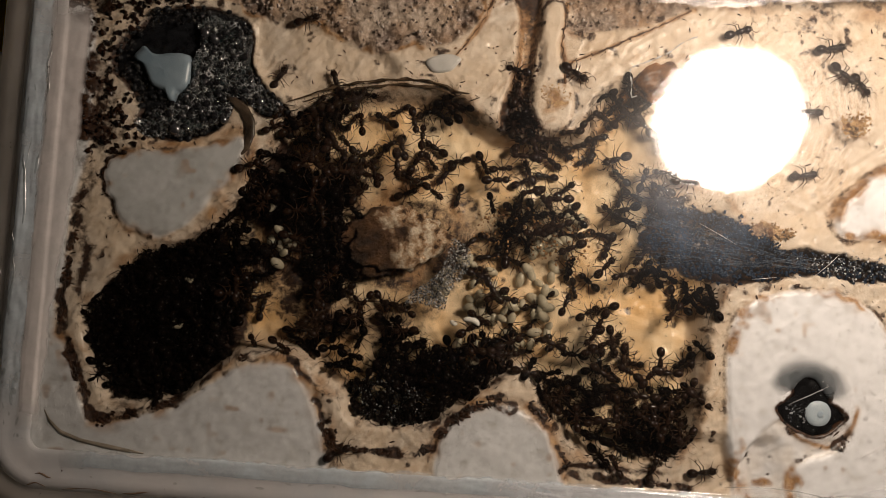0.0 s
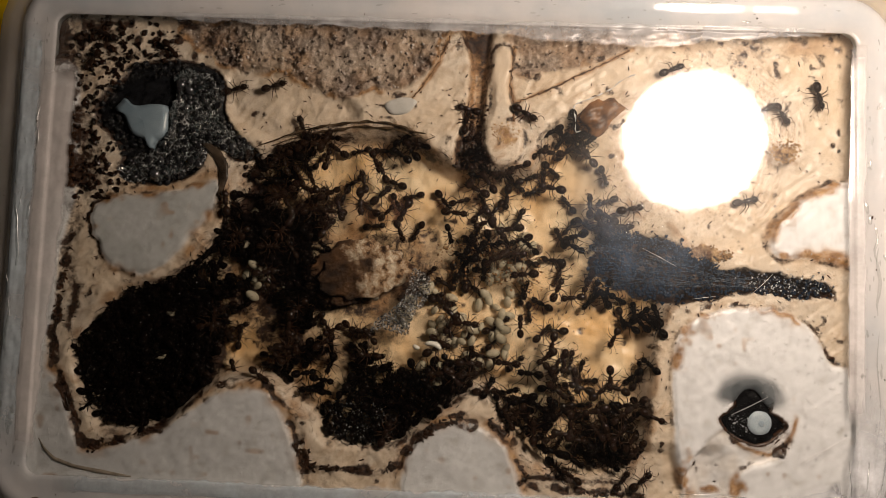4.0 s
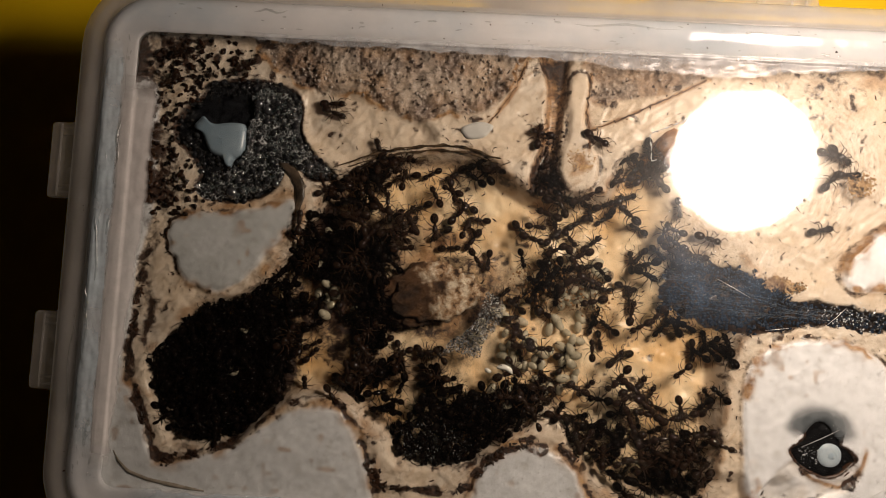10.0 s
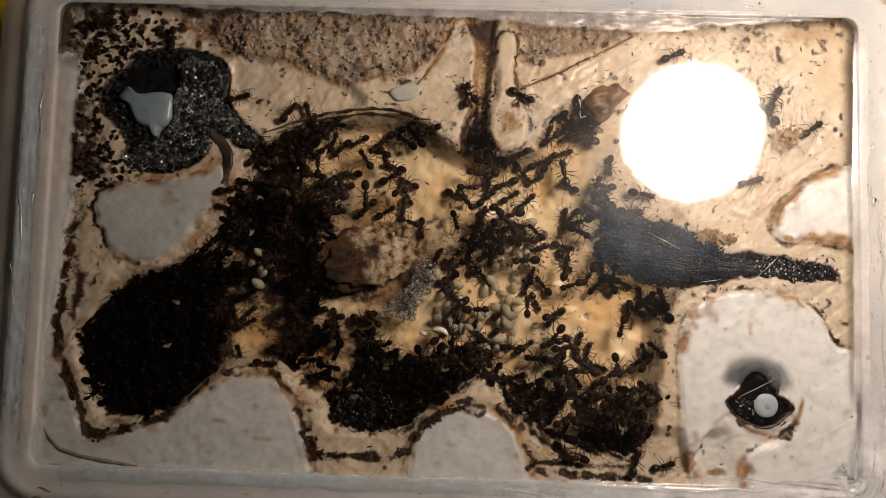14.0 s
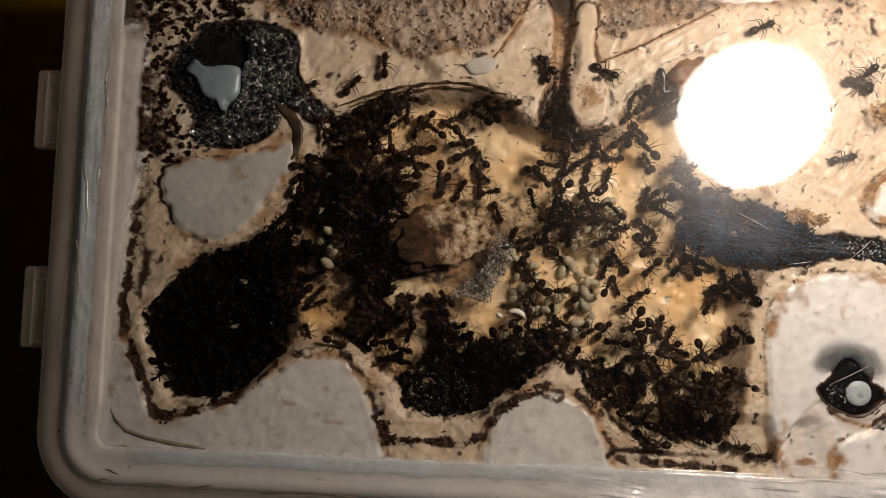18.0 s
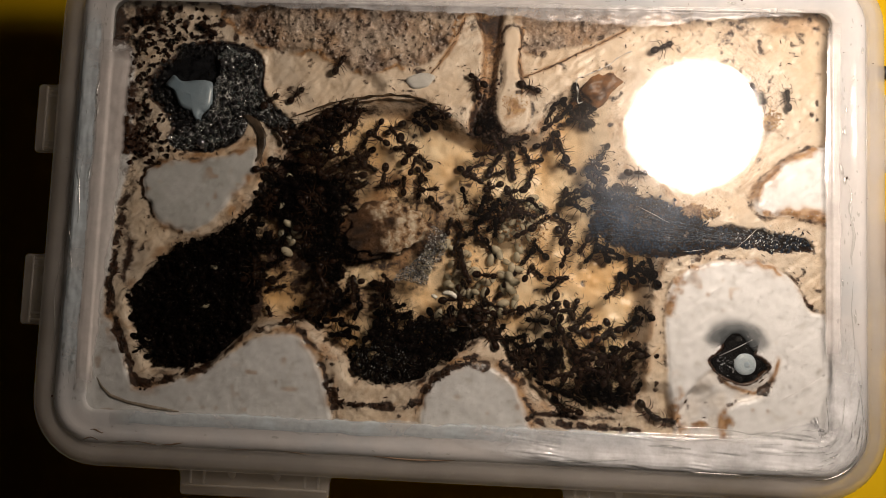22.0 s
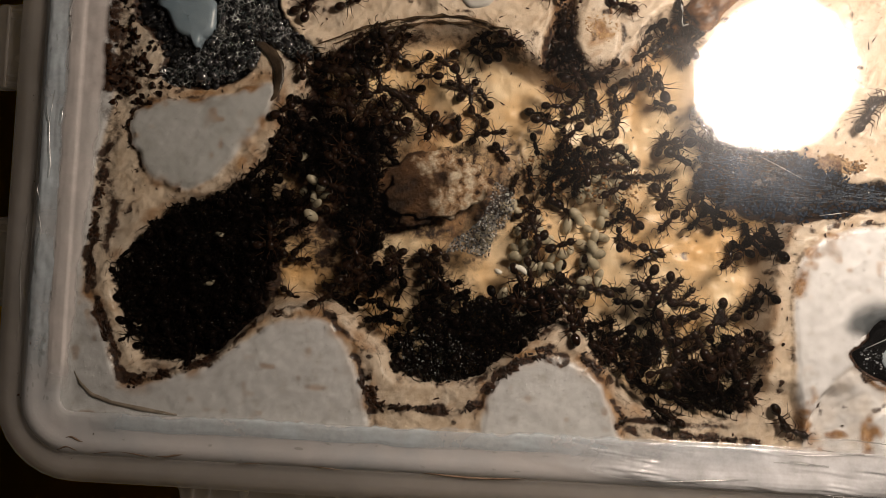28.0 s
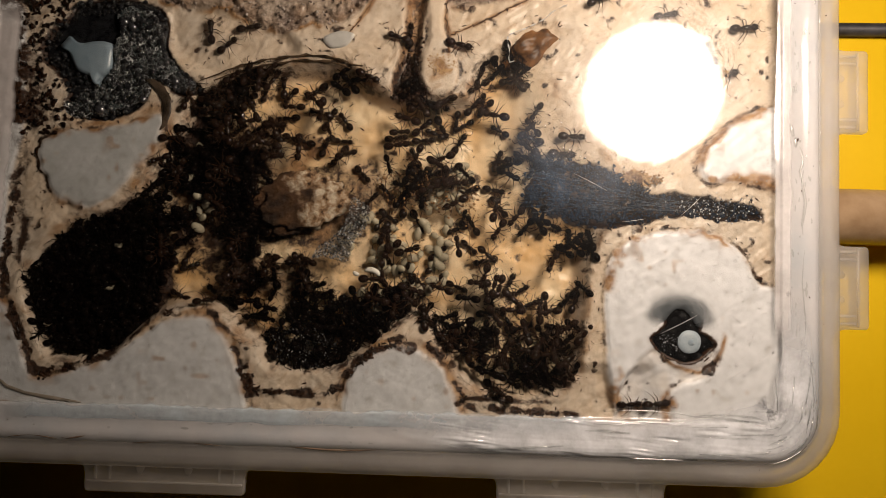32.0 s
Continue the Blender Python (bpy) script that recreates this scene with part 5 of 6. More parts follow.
def arc_bm(r, w, a0, a1):
    """A curled grub: a tapering tube bent round part of a circle."""
    angles = np.linspace(a0, a1, 10)
    return tube_bm([(r * math.cos(a) * MM, r * math.sin(a) * MM, 0) for a in angles], [w * MM * f for f in (0.35, 0.75, 0.95, 1, 1, 1, 0.95, 0.85, 0.65, 0.3)], 10)


M_GRUB = simple("white_grub_skin", (0.66, 0.62, 0.54), (0.82, 0.79, 0.72), 500, 0.2)
for (x, y), turn, lab in (((-1.7, -23.3), 30, "curled glossy white larva on the brood pile"), ((-4.1, -21.0), 200, "small glossy white larva on the brood pile")):
    grub = tagged(new("ant_larva", mesh_of("ant_larva", arc_bm(2.4 if turn == 30 else 0.9, 0.6 if turn == 30 else 0.45, 0, 1.5 if turn == 30 else 1.6), M_GRUB)), lab, "ant larva", "brood of the colony")
    grub.matrix_basis = pose(x * MM, y * MM, Z0 - 0.0011, 0, 0, turn)

# ---- tubes and cable ----
hose = thing("side_hose", "brown translucent hose plugged into the side of the box", "hose")
part("pipe", tube_bm([(0.086, -0.0050, 0.0120), (0.10, -0.0050, 0.0118), (0.16, -0.0055, 0.0110), (0.40, -0.008, 0.0090)], [0.0066] * 4, 20), M_TUBE, hose)
part("collar", tube_bm([(0.0875, -0.0050, 0.0120), (0.0925, -0.0050, 0.0119)], [0.0076, 0.0076], 20), M_PLASTIC, hose)
hose2 = thing("top_hose", "speckled brown hose plugged into the back of the box", "hose")
part("pipe", tube_bm([(0.0045, 0.045, 0.0120), (0.0045, 0.062, 0.0118), (0.005, 0.12, 0.0110), (0.010, 0.35, 0.0090)], [0.0062] * 4, 20), M_TUBE, hose2)
part("collar", tube_bm([(0.0045, 0.0485, 0.0120), (0.0045, 0.0535, 0.0119)], [0.0072, 0.0072], 20), M_PLASTIC, hose2)
cable = tagged(new("cable", mesh_of("cable", tube_bm([(0.09, 0.0432, 0.0018), (0.14, 0.0434, 0.0018), (0.25, 0.0445, 0.0018), (0.5, 0.06, 0.0018)], [0.0017] * 4, 12), M_BLACK)), "black round cable lying on the yellow table", "cable")
bulb = thing("light_bulb", "small white lamp bulb hanging over the nest", "light bulb", at=LAMP)
part("neck", tube_bm([(0, 0, 0.0258), (0, 0, 0.034), (0, 0, 0.040)], [0.018, 0.014, 0.0135], 20), M_BULB, bulb)
part("socket", tube_bm([(0, 0, 0.040), (0, 0, 0.075)], [0.0165, 0.0165], 20), M_BLACK, bulb)
part("cord", tube_bm([(0, 0, 0.075), (0, 0, 0.6), (0, 0, 1.556)], [0.003] * 3, 8), M_BLACK, bulb)

# ---- sealant along the pane's front right edge ----
sealant = thing("silicone_sealant", "clear streaky silicone sealant along the pane edge", "sealant")


def seal_path(off, x0, y1, z):
    """A line along the front edge that turns up the right side, off millimetres outside the pane."""
    r = 3 + off
    xr, yb = (CX + HX) / MM + off, (CY - HY) / MM - off
    pts = [(x, yb) for x in np.arange(x0, xr - r, 4.0)]
    pts += [(xr - r + r * math.sin(a), yb + r - r * math.cos(a)) for a in np.arange(0, 1.58, 0.2)]
    pts += [(xr, y) for y in np.arange(yb + r + 2, y1, 4.0)]
    return [(x * MM, y * MM, Z0 + z * MM) for x, y in pts]


rs = np.random.RandomState(11)


def rim_top(off):
    """Millimetres by which pane, rim or flange stands above the pane's underside, off millimetres outside the pane."""
    return float(np.interp(off, [-0.4] + [o for o, z in RIM_TOP] + [7.8, 10.0], [1.52] + [z for o, z in RIM_TOP] + [1.1, 1.0]))


def film_mesh(x0, y1, lo, hi, wild):
    """A smeared skin of sealant that lies over pane edge and rim, drawn out along its run."""
    s_run = np.arange(0, 1.0001, 0.0032)
    mid = np.array(seal_path(3.0, x0, y1, 0))[:, :2] / MM
    step = np.r_[0, np.cumsum(np.hypot(*np.diff(mid, axis=0).T))]
    at = np.stack([np.interp(s_run * step[-1], step, mid[:, i]) for i in (0, 1)], 1)
    tan_v = np.gradient(at, axis=0)
    tan_v /= np.hypot(*tan_v.T)[:, None]
    out_v = np.stack([tan_v[:, 1], -tan_v[:, 0]], 1)
    vs, fs, cols = [], [], 70
    cross = np.linspace(0, 1, cols)
    run = (s_run * step[-1])[:, None] * np.ones(cols)
    swell = np.sin(np.pi * np.clip(s_run, 0, 1)) ** 0.5
    bulge = np.exp(-((s_run - 0.72) / 0.11) ** 2)
    inner = lo - 5.0 * bulge
    off = inner[:, None] + (hi * (0.35 + 0.65 * swell) - inner)[:, None] * cross[None, :]
    wav = value_noise(run / 14.0 + 0.3 * off, off - 0.12 * run, 0.42, 61) * 0.075 + value_noise(run / 7.0 - 0.4 * off, off - 0.08 * run, 0.75, 62) * 0.11 + value_noise(run / 2.0, off, 2.4, 63) * 0.13
    wav = wav * np.clip(0.45 + 1.5 * value_noise(run / 6.0, off / 1.5, 1.1, 64), 0.05, 1.6)
    edge_in = np.clip(np.minimum(cross, 1 - cross) / 0.1, 0, 1)[None, :] * np.clip(np.minimum(s_run, 1 - s_run) / 0.05, 0, 1)[:, None]
    for a in range(len(s_run)):
        for b in range(cols):
            o = off[a, b]
            p = at[a] + out_v[a] * (o - 3.0)
            z = rim_top(o) + 0.02 + edge_in[a, b] * (0.28 + wild * wav[a, b])
            vs.append((p[0] * MM, p[1] * MM, Z0 + z * MM))
    for a in range(len(s_run) - 1):
        for b in range(cols - 1):
            fs.append((a * cols + b, a * cols + b + 1, a * cols + b + cols + 1, a * cols + b + cols))
    me = bpy.data.meshes.new("film")
    me.from_pydata(vs, [], fs)
    me.polygons.foreach_set("use_smooth", [True] * len(fs))
    thick = np.clip(np.minimum(cross, 1 - cross) / 0.22, 0, 1)[None, :] * np.clip(np.minimum(s_run, 1 - s_run) / 0.16, 0, 1)[:, None]
    me.attributes.new("thickness", "FLOAT", "POINT").data.foreach_set("value", thick.astype(np.float32).ravel())
    me.materials.append(M_FILM)
    return me


M_FILM = film_material("milky_sealant_film", 0.9, 0.07, (0.82, 0.86, 0.89), 0.3)
part("film", film_mesh(0, -24, -0.6, 8.2, 1.7), None, sealant, "milky streaked film over pane edge and rim")


def edge_film(side, a0, a1, inner, outer, mat, seed, ripple=1.0, ragged=1.0):
    """A strip of sealant along one side of the pane from a0 to a1; inner and outer are millimetres outside the pane's edge."""
    runs, cols = np.arange(a0, a1, 0.5), 24
    U, K = np.meshgrid(runs, np.linspace(0, 1, cols), indexing="ij")
    lo = np.interp(runs, *zip(*inner)) if isinstance(inner, (list, tuple)) else np.full(len(runs), float(inner))
    lo = lo + ragged * (0.35 * value_noise(runs, runs * 0, 3.0, seed) + 0.2 * value_noise(runs, runs * 0, 0.9, seed + 1))
    hi = outer + 0.3 * value_noise(runs, runs * 0, 4.0, seed + 2)
    off = lo[:, None] + (hi - lo)[:, None] * K
    lip = np.clip(4 * np.minimum(K, 1 - K), 0, 1)
    wave = 0.07 * value_noise(U / 3.0, off, 0.7, seed + 3) + 0.11 * value_noise(U, off, 2.0, seed + 4)
    top = np.interp(off, [-0.4] + [o for o, z in RIM_TOP], [1.52] + [z for o, z in RIM_TOP])
    z = Z0 + (top + 0.03 + lip * (0.16 + ripple * wave)) * MM
    if side == "west":
        co = np.stack([CX - HX - off * MM, U * MM, z], -1)
    elif side == "north":
        co = np.stack([U * MM, CY + HY + off * MM, z], -1)
    elif side == "east":
        co = np.stack([CX + HX + off * MM, U * MM, z], -1)
    else:
        co = np.stack([U * MM, CY - HY - off * MM, z], -1)
    idx = np.arange(U.size).reshape(U.shape)
    faces = np.stack([idx[:-1, :-1], idx[1:, :-1], idx[1:, 1:], idx[:-1, 1:]], -1).reshape(-1, 4)
    me = bpy.data.meshes.new("edge_film")
    me.from_pydata(co.reshape(-1, 3).tolist(), [], faces.tolist())
    me.polygons.foreach_set("use_smooth", [True] * len(faces))
    ends = np.clip(np.minimum(U - a0, a1 - U) / 6.0, 0, 1)
    me.attributes.new("thickness", "FLOAT", "POINT").data.foreach_set("value", (np.clip(8 * np.minimum(K, 1 - K), 0, 1) * ends).astype(np.float32).ravel())
    me.materials.append(mat)
    return me


M_WARM_FILM = film_material("warm_milky_film", 0.95, 0.1, (0.66, 0.635, 0.61), 0.6)
M_TEAL_FILM = film_material("blue_grey_film", 0.85, 0.08, (0.50, 0.59, 0.64), 0.3)
M_WHITE_FILM = film_material("white_milky_film", 0.7, 0.1, (0.80, 0.79, 0.78), 0.4)
M_GREY_FILM = film_material("grey_wet_film", 0.55, 0.34, (0.60, 0.62, 0.63), 0.15)
part("side_film", edge_film("west", -46, 34, [(-46, -1.2), (-24, -2.0), (-14, -3.0), (4, -4.4), (32, -4.7), (34, -3.0)], 2.9, M_WARM_FILM, 71, 0.35), None, sealant, "warm milky strip over the pane edge")
part("side_film", edge_film("west", -44, 41, 2.4, 6.6, M_TEAL_FILM, 81), None, sealant, "blue-grey skin along the rim")
part("back_film", edge_film("north", -58, 74, [(-58, -0.6), (-30, -1.2), (0, -1.6), (20, -3.0), (40, -3.6), (60, -1.6), (74, -0.6)], 0.9, M_GREY_FILM, 91, 1.6), None, sealant, "grey wet strip over the pane edge")
part("front_film", edge_film("south", -74, 46, [(-74, 0.0), (-40, -0.4), (46, -0.6)], 3.0, M_TEAL_FILM, 101, 0.5), None, sealant, "blue-grey strip along the pane edge")
part("east_film", edge_film("east", -34, 41, [(-34, -1.6), (10, -1.5), (41, -0.9)], 1.8, M_WHITE_FILM, 111, 0.3, 0.3), None, sealant, "warm milky strip along the pane edge")
for k in range(34):
    off, x0 = rs.uniform(-3.0, 7.5), rs.uniform(10, 70)
    base = seal_path(off, x0, rs.uniform(-44, -30), rim_top(off) + 0.3)
    amp, ph = rs.uniform(0.2, 0.8), rs.uniform(0, 6)
    pts = [(x + amp * MM * math.sin(ph + i * 0.9), y + amp * MM * math.cos(ph + i * 0.7), z) for i, (x, y, z) in enumerate(base)]
    if len(pts) > 5:
        n = rs.randint(2, min(5, len(pts) - 1))
        s = rs.randint(0, len(pts) - n)
        seg = pts[s:s + n + 1]
        w = rs.uniform(0.06, 0.2) * MM
        part("strand", tube_bm(seg, [w * (0.15 + math.sin(math.pi * (i + 0.3) / (len(seg) + 0.3))) for i in range(len(seg))], 6), M_SEAL, sealant)
M_STREAK = simple("brown_grime", (0.10, 0.065, 0.04), (0.26, 0.19, 0.13), 300, 0.4)
for x0, x1, off in ((-73.0, -63.0, 6.7), (-62.0, -55.0, 6.5), (-48.0, -30.0, 7.2), (-20.0, 4.0, 7.25), (-78.0, -74.5, 4.6), (-79.5, -76.0, 6.3)):
    bend = [((x0 + (x1 - x0) * q) * MM, CY - HY - (off + 0.35 * math.sin(5 * q + x0)) * MM, Z0 + (rim_top(off) - 0.03) * MM) for q in np.linspace(0, 1, 9)]
    part("grime_streak", tube_bm(bend, [(0.04 + 0.16 * math.sin(math.pi * k / 8)) * MM for k in range(9)], 5), M_STREAK, sealant, "thin brown line of grime")
groove = [(-78.5, -42.5), (-77.3, -44.5), (-75.1, -46.4), (-71.4, -47.6), (-66.5, -48.4), (-62.5, -48.9), (-59.5, -49.2)]
tagged(new("brown_seam", mesh_of("brown_seam", tube_bm([(x * MM, y * MM, Z0 - 0.35 * MM) for x, y in groove], [f * MM for f in (0.2, 0.35, 0.5, 0.45, 0.5, 0.4, 0.2)], 6), simple("old_brown_glue", (0.16, 0.135, 0.105), (0.30, 0.26, 0.21), 300, 0.3))), "curved seam of old brown glue at the pane corner", "glue")

for k in range(15):
    side = (0, 0, 0, 1, 2)[k % 5]
    o, ln, a = rs.choice([2.2, 4.0, 5.2, 6.4, 9.0]) + rs.uniform(-0.5, 0.5), rs.uniform(5, 26), rs.uniform(-0.8, 0.8)
    z = Z0 + (rim_top(o) - 0.02) * MM
    pts = []
    for q in np.linspace(-0.5, 0.5, 7):
        e = o + 0.35 * math.sin(9 * q + k)
        u = a * (44 if side < 2 else 76) + q * ln
        pts.append(((CX - HX - e * MM) if side == 0 else (CX + HX + e * MM), CY + u * MM, z) if side < 2 else (CX + u * MM, CY + HY + e * MM, z))
    w = rs.uniform(0.1, 0.35) * MM
    part("smear", tube_bm(pts, [w * f for f in (0.2, 0.7, 1, 1.1, 0.9, 0.6, 0.2)], 6), M_SEAL, sealant)

# ---- clear bubbles trapped under the pane ----
ring_bubbles = []
for x, y in scatter([(47.1, -17.9), (56.5, -13.1), (71.9, -17.1), (78.4, -25.6), (79.4, -38.6), (67.4, -42.3), (69.6, -32.5), (62.0, -24.0), (52.1, -26.5), (47.7, -31.1)], 60, 1.4, rng, (HOLE,)):
    r = rng.choice([0.12, 0.2, 0.3, 0.45], p=[0.4, 0.3, 0.2, 0.1]) * MM
    ring_bubbles.append((DOME, pose(x * MM, y * MM, Z0 - 0.05 * MM) @ Matrix.Diagonal((r, r, 0.3 * r, 1))))
stuff("trapped_bubbles", merged(ring_bubbles), M_DROP, "small clear bubbles trapped under the pane", "bubbles")
# Curved glints on the trapped bubbles, put into pale arc-shaped tubes.
rims = []
for x, y in scatter([(47.5, -14.3), (53.1, -13.0), (62.6, -12.5), (73.8, -16.5), (78.3, -25.2), (76.2, -34.1), (70.7, -32.2), (67.3, -23.5), (61.7, -21.5), (51.7, -23.2), (47.8, -24.5)], 70, 1.0, rng, (HOLE,)):
    r, a0 = 0.2 + 0.5 * rng.uniform() ** 2, rng.uniform(0, 6.28)
    arc = [((x + r * math.cos(a)) * MM, (y + 0.85 * r * math.sin(a)) * MM, Z0 - 0.06 * MM) for a in np.linspace(a0, a0 + rng.uniform(1.5, 4.0), 14)]
    rims.append((mesh_of("glint_arc", tube_bm(arc, [0.04 * MM] * 14, 4, False), M_SALT), Matrix.Identity(4)))
stuff("bubble_glints", merged(rims), simple("pale_glint", (0.72, 0.70, 0.68), (0.92, 0.91, 0.90), 500, 0.12), "pale arcs for the glints of bubbles trapped under the pane", "bubbles")
crumbs = []
for k in range(110):
    side = rng.randint(4)
    o, a = rng.uniform(-4, 9), rng.uniform(-1, 1)
    x = a * 78 if side < 2 else (1 if side == 2 else -1) * (79.7 + o)
    y = (43 + o if side == 0 else -49 - o) if side < 2 else -3 + a * 45
    r = rng.choice([0.07, 0.12, 0.2], p=[0.7, 0.25, 0.05]) * MM
    z = Z0 + (rim_top(o) + 0.05) * MM
    crumbs.append((ICO, pose(x * MM, y * MM, z, 0, 0, rng.uniform(0, 360)) @ Matrix.Diagonal((r * rng.uniform(1, 2), r, r * 0.5, 1))))
stuff("soil_crumbs", merged(crumbs), M_SOIL, "dark soil crumbs scattered on rim and pane", "crumbs")

# ---- clear drips and smears of sealant on the rim ----
drips = []
for k in range(240):
    side = rng.choice(4, p=[0.2, 0.15, 0.4, 0.25])
    o, a = rng.uniform(0.8, 6.2), rng.uniform(-1, 1)
    x = a * 78 if side < 2 else (-1 if side == 2 else 1) * (79.7 + o)
    y = (42.8 + o if side == 0 else -49.2 - o) if side < 2 else -3 + a * 45
    r = rng.choice([0.15, 0.25, 0.45], p=[0.7, 0.25, 0.05]) * MM
    drips.append((DOME, pose(x * MM, y * MM, Z0 + rim_top(o) * MM, 0, 0, (0 if side < 2 else 90) + rng.uniform(-15, 15)) @ Matrix.Diagonal((r * rng.uniform(1, 5), r, r * 0.6, 1))))
stuff("sealant_drips", merged(drips), M_SEAL, "clear glossy drips of sealant on the rim", "sealant")

# ---- ants ----
def bm_to(name, bm, mat=M_ANT):
    for v in bm.verts:
        v.co *= MM
    return mesh_of(name, bm, mat)


def head_bm():
    bm = ball_bm(0.76, 0.72, 0.56, 10, 8)
    for v in bm.verts:
        if v.co.x < 0:
            v.co.y *= 1.06
    for s in (1, -1):
        jaw = tube_bm([(0.6, 0.28 * s, -0.15), (0.95, 0.22 * s, -0.2), (1.08, 0.02 * s, -0.22)], [0.14, 0.1, 0.03], 5)
        me = bpy.data.meshes.new("jaw")
        jaw.to_mesh(me), jaw.free()
        bm.from_mesh(me)
        bpy.data.meshes.remove(me)
    return bm


HEAD = bm_to("head", head_bm())
THORAX = bm_to("thorax", tube_bm([(-0.95, 0, -0.1), (-0.7, 0, 0.02), (-0.25, 0, 0.08), (0.25, 0, 0.16), (0.65, 0, 0.14), (0.95, 0, 0.02)], [0.20, 0.44, 0.48, 0.58, 0.52, 0.26], 8))
WAIST = bm_to("waist", tube_bm([(-0.28, 0, -0.05), (-0.1, 0, 0.14), (0.08, 0, 0.16), (0.3, 0, -0.02)], [0.18, 0.28, 0.26, 0.16], 6))
GASTER = bm_to("gaster", ball_bm(1.12, 0.86, 0.80, 12, 9))
FEELER = {s: bm_to("antenna", tube_bm([(0, 0, 0), (0.45, 0.75 * s, 0.25), (1.0, 0.85 * s, -0.1), (1.5, 0.55 * s, -0.35)], [0.075, 0.07, 0.065, 0.07], 4), M_LEG) for s in (1, -1)}
LEG_SHAPES = (((0.75, 1.15, 0.65), (1.35, 1.95, -0.45), (1.8, 2.5, -1.0)), ((0.02, 1.4, 0.75), (-0.1, 2.4, -0.45), (0.1, 3.1, -1.0)), ((-0.85, 1.2, 0.75), (-1.75, 2.05, -0.35), (-2.7, 2.5, -1.0)))
LEGS = {}
for k, shape in enumerate(LEG_SHAPES):
    for s in (1, -1):
        pts = [(0, 0, 0)] + [(0.82 * x, 0.76 * y * s, z) for x, y, z in shape]
        mids = [pts[0], pts[1], tuple((a + b) / 2 for a, b in zip(pts[1], pts[2])), pts[2], pts[3]]
        LEGS[k, s] = bm_to("leg", tube_bm(mids, [0.10, 0.10, 0.075, 0.05, 0.03], 5), M_LEG)
LEG_X = (0.5, 0.05, -0.4)
PIECES = [("head", HEAD, (1.55, 0, 1.12)), ("thorax", THORAX, (0, 0, 1.05)), ("waist", WAIST, (-1.12, 0, 0.98)), ("gaster", GASTER, (-2.1, 0, 1.08))]
PIECES += [("antenna", FEELER[s], (2.1, 0.28 * s, 1.3)) for s in (1, -1)]
PIECES += [("leg", LEGS[k, s], (LEG_X[k], 0.26 * s, 1.0)) for k in range(3) for s in (1, -1)]
WHOLE = merged([(me, Matrix.Translation(Vector(p) * MM)) for _, me, p in PIECES])


def make_ant():
    ob = thing("ant", "shiny black worker ant on the nest floor", "ant", "ants of the colony")
    for nm, me, p in PIECES:
        o = new(nm, me)
        o.parent, o.location = ob, Vector(p) * MM
        if nm == "head":
            head = o
        if nm == "antenna":
            o.parent, o.location = head, (Vector(p) - Vector(PIECES[0][2])) * MM
    return ob


def ant_pose(x, y, head, up, size):
    """Feet on the plaster, or on the underside of the pane where up is set."""
    if up:
        return pose(x * MM, y * MM, Z0 - 0.00015, 180, 0, head) @ Matrix.Scale(size, 4)
    return pose(x * MM, y * MM, floor_at(x * MM, y * MM) + 0.0001, 0, 0, head) @ Matrix.Scale(size, 4)


# outline, count, gap, share that hangs under the pane, stir in millimetres
HERDS = [
    ([(-23.4, 20.3), (-9.6, 20.7), (-0.2, 14.6), (0.2, 3.1), (-8.9, 1.7), (-20.3, 1.4), (-24.1, 10.5)], 24, 2.6, 0.35, 4.0),
    ([(-41.5, 13.4), (-34.8, 17.1), (-23.3, 19.8), (-21.7, 9.4), (-23.6, 0.1), (-36.1, -1.4), (-45.4, 0.6)], 44, 2.0, 0.45, 1.5),
    ([(-0.1, 11.2), (11.2, 13.8), (20.3, 11.7), (29.5, 4.0), (25.2, -4.0), (18.7, -14.3), (12.1, -19.0), (0.7, -14.9), (-4.2, -3.8), (-2.1, 3.1)], 44, 2.1, 0.45, 1.8),
    ([(14.6, 15.0), (20.2, 19.8), (28.2, 18.9), (33.9, 11.0), (43.0, 3.9), (31.8, 3.0), (22.7, 5.0), (14.7, 9.3)], 20, 2.2, 0.4, 2.5),
    ([(-45.2, -2.8), (-31.6, -1.2), (-26.4, -13.6), (-30.3, -27.1), (-43.8, -28.7), (-49.0, -16.5)], 46, 1.7, 0.35, 1.5),
    ([(-26.3, -15.8), (-12.6, -19.8), (-14.5, -28.8), (-28.0, -29.3), (-31.7, -22.7)], 14, 2.2, 0.3, 2.0),
    ([(12.2, -23.5), (27.7, -21.3), (41.6, -22.5), (41.6, -29.1), (41.2, -40.0), (30.3, -45.8), (21.5, -45.0), (14.7, -37.7), (9.0, -30.2)], 56, 1.7, 0.45, 1.2),
    ([(18.7, -14.3), (27.4, -6.2), (39.8, -12.5), (36.5, -18.2), (23.2, -20.9)], 10, 2.4, 0.2, 3.0),
    ([(-5.6, -17.6), (0.9, -11.7), (11.0, -12.3), (13.3, -16.7), (10.4, -26.8), (-4.0, -27.6)], 14, 2.0, 0.5, 1.2),
    ([(4.0, 28.7), (7.5, 26.4), (6.6, 16.0), (3.2, 15.9)], 3, 4.0, 0.2, 2.0),
    ([(-74.6, 39.7), (-59.3, 39.5), (-60.2, 34.7), (-73.0, 32.6)], 3, 4.0, 0.5, 2.5),
]
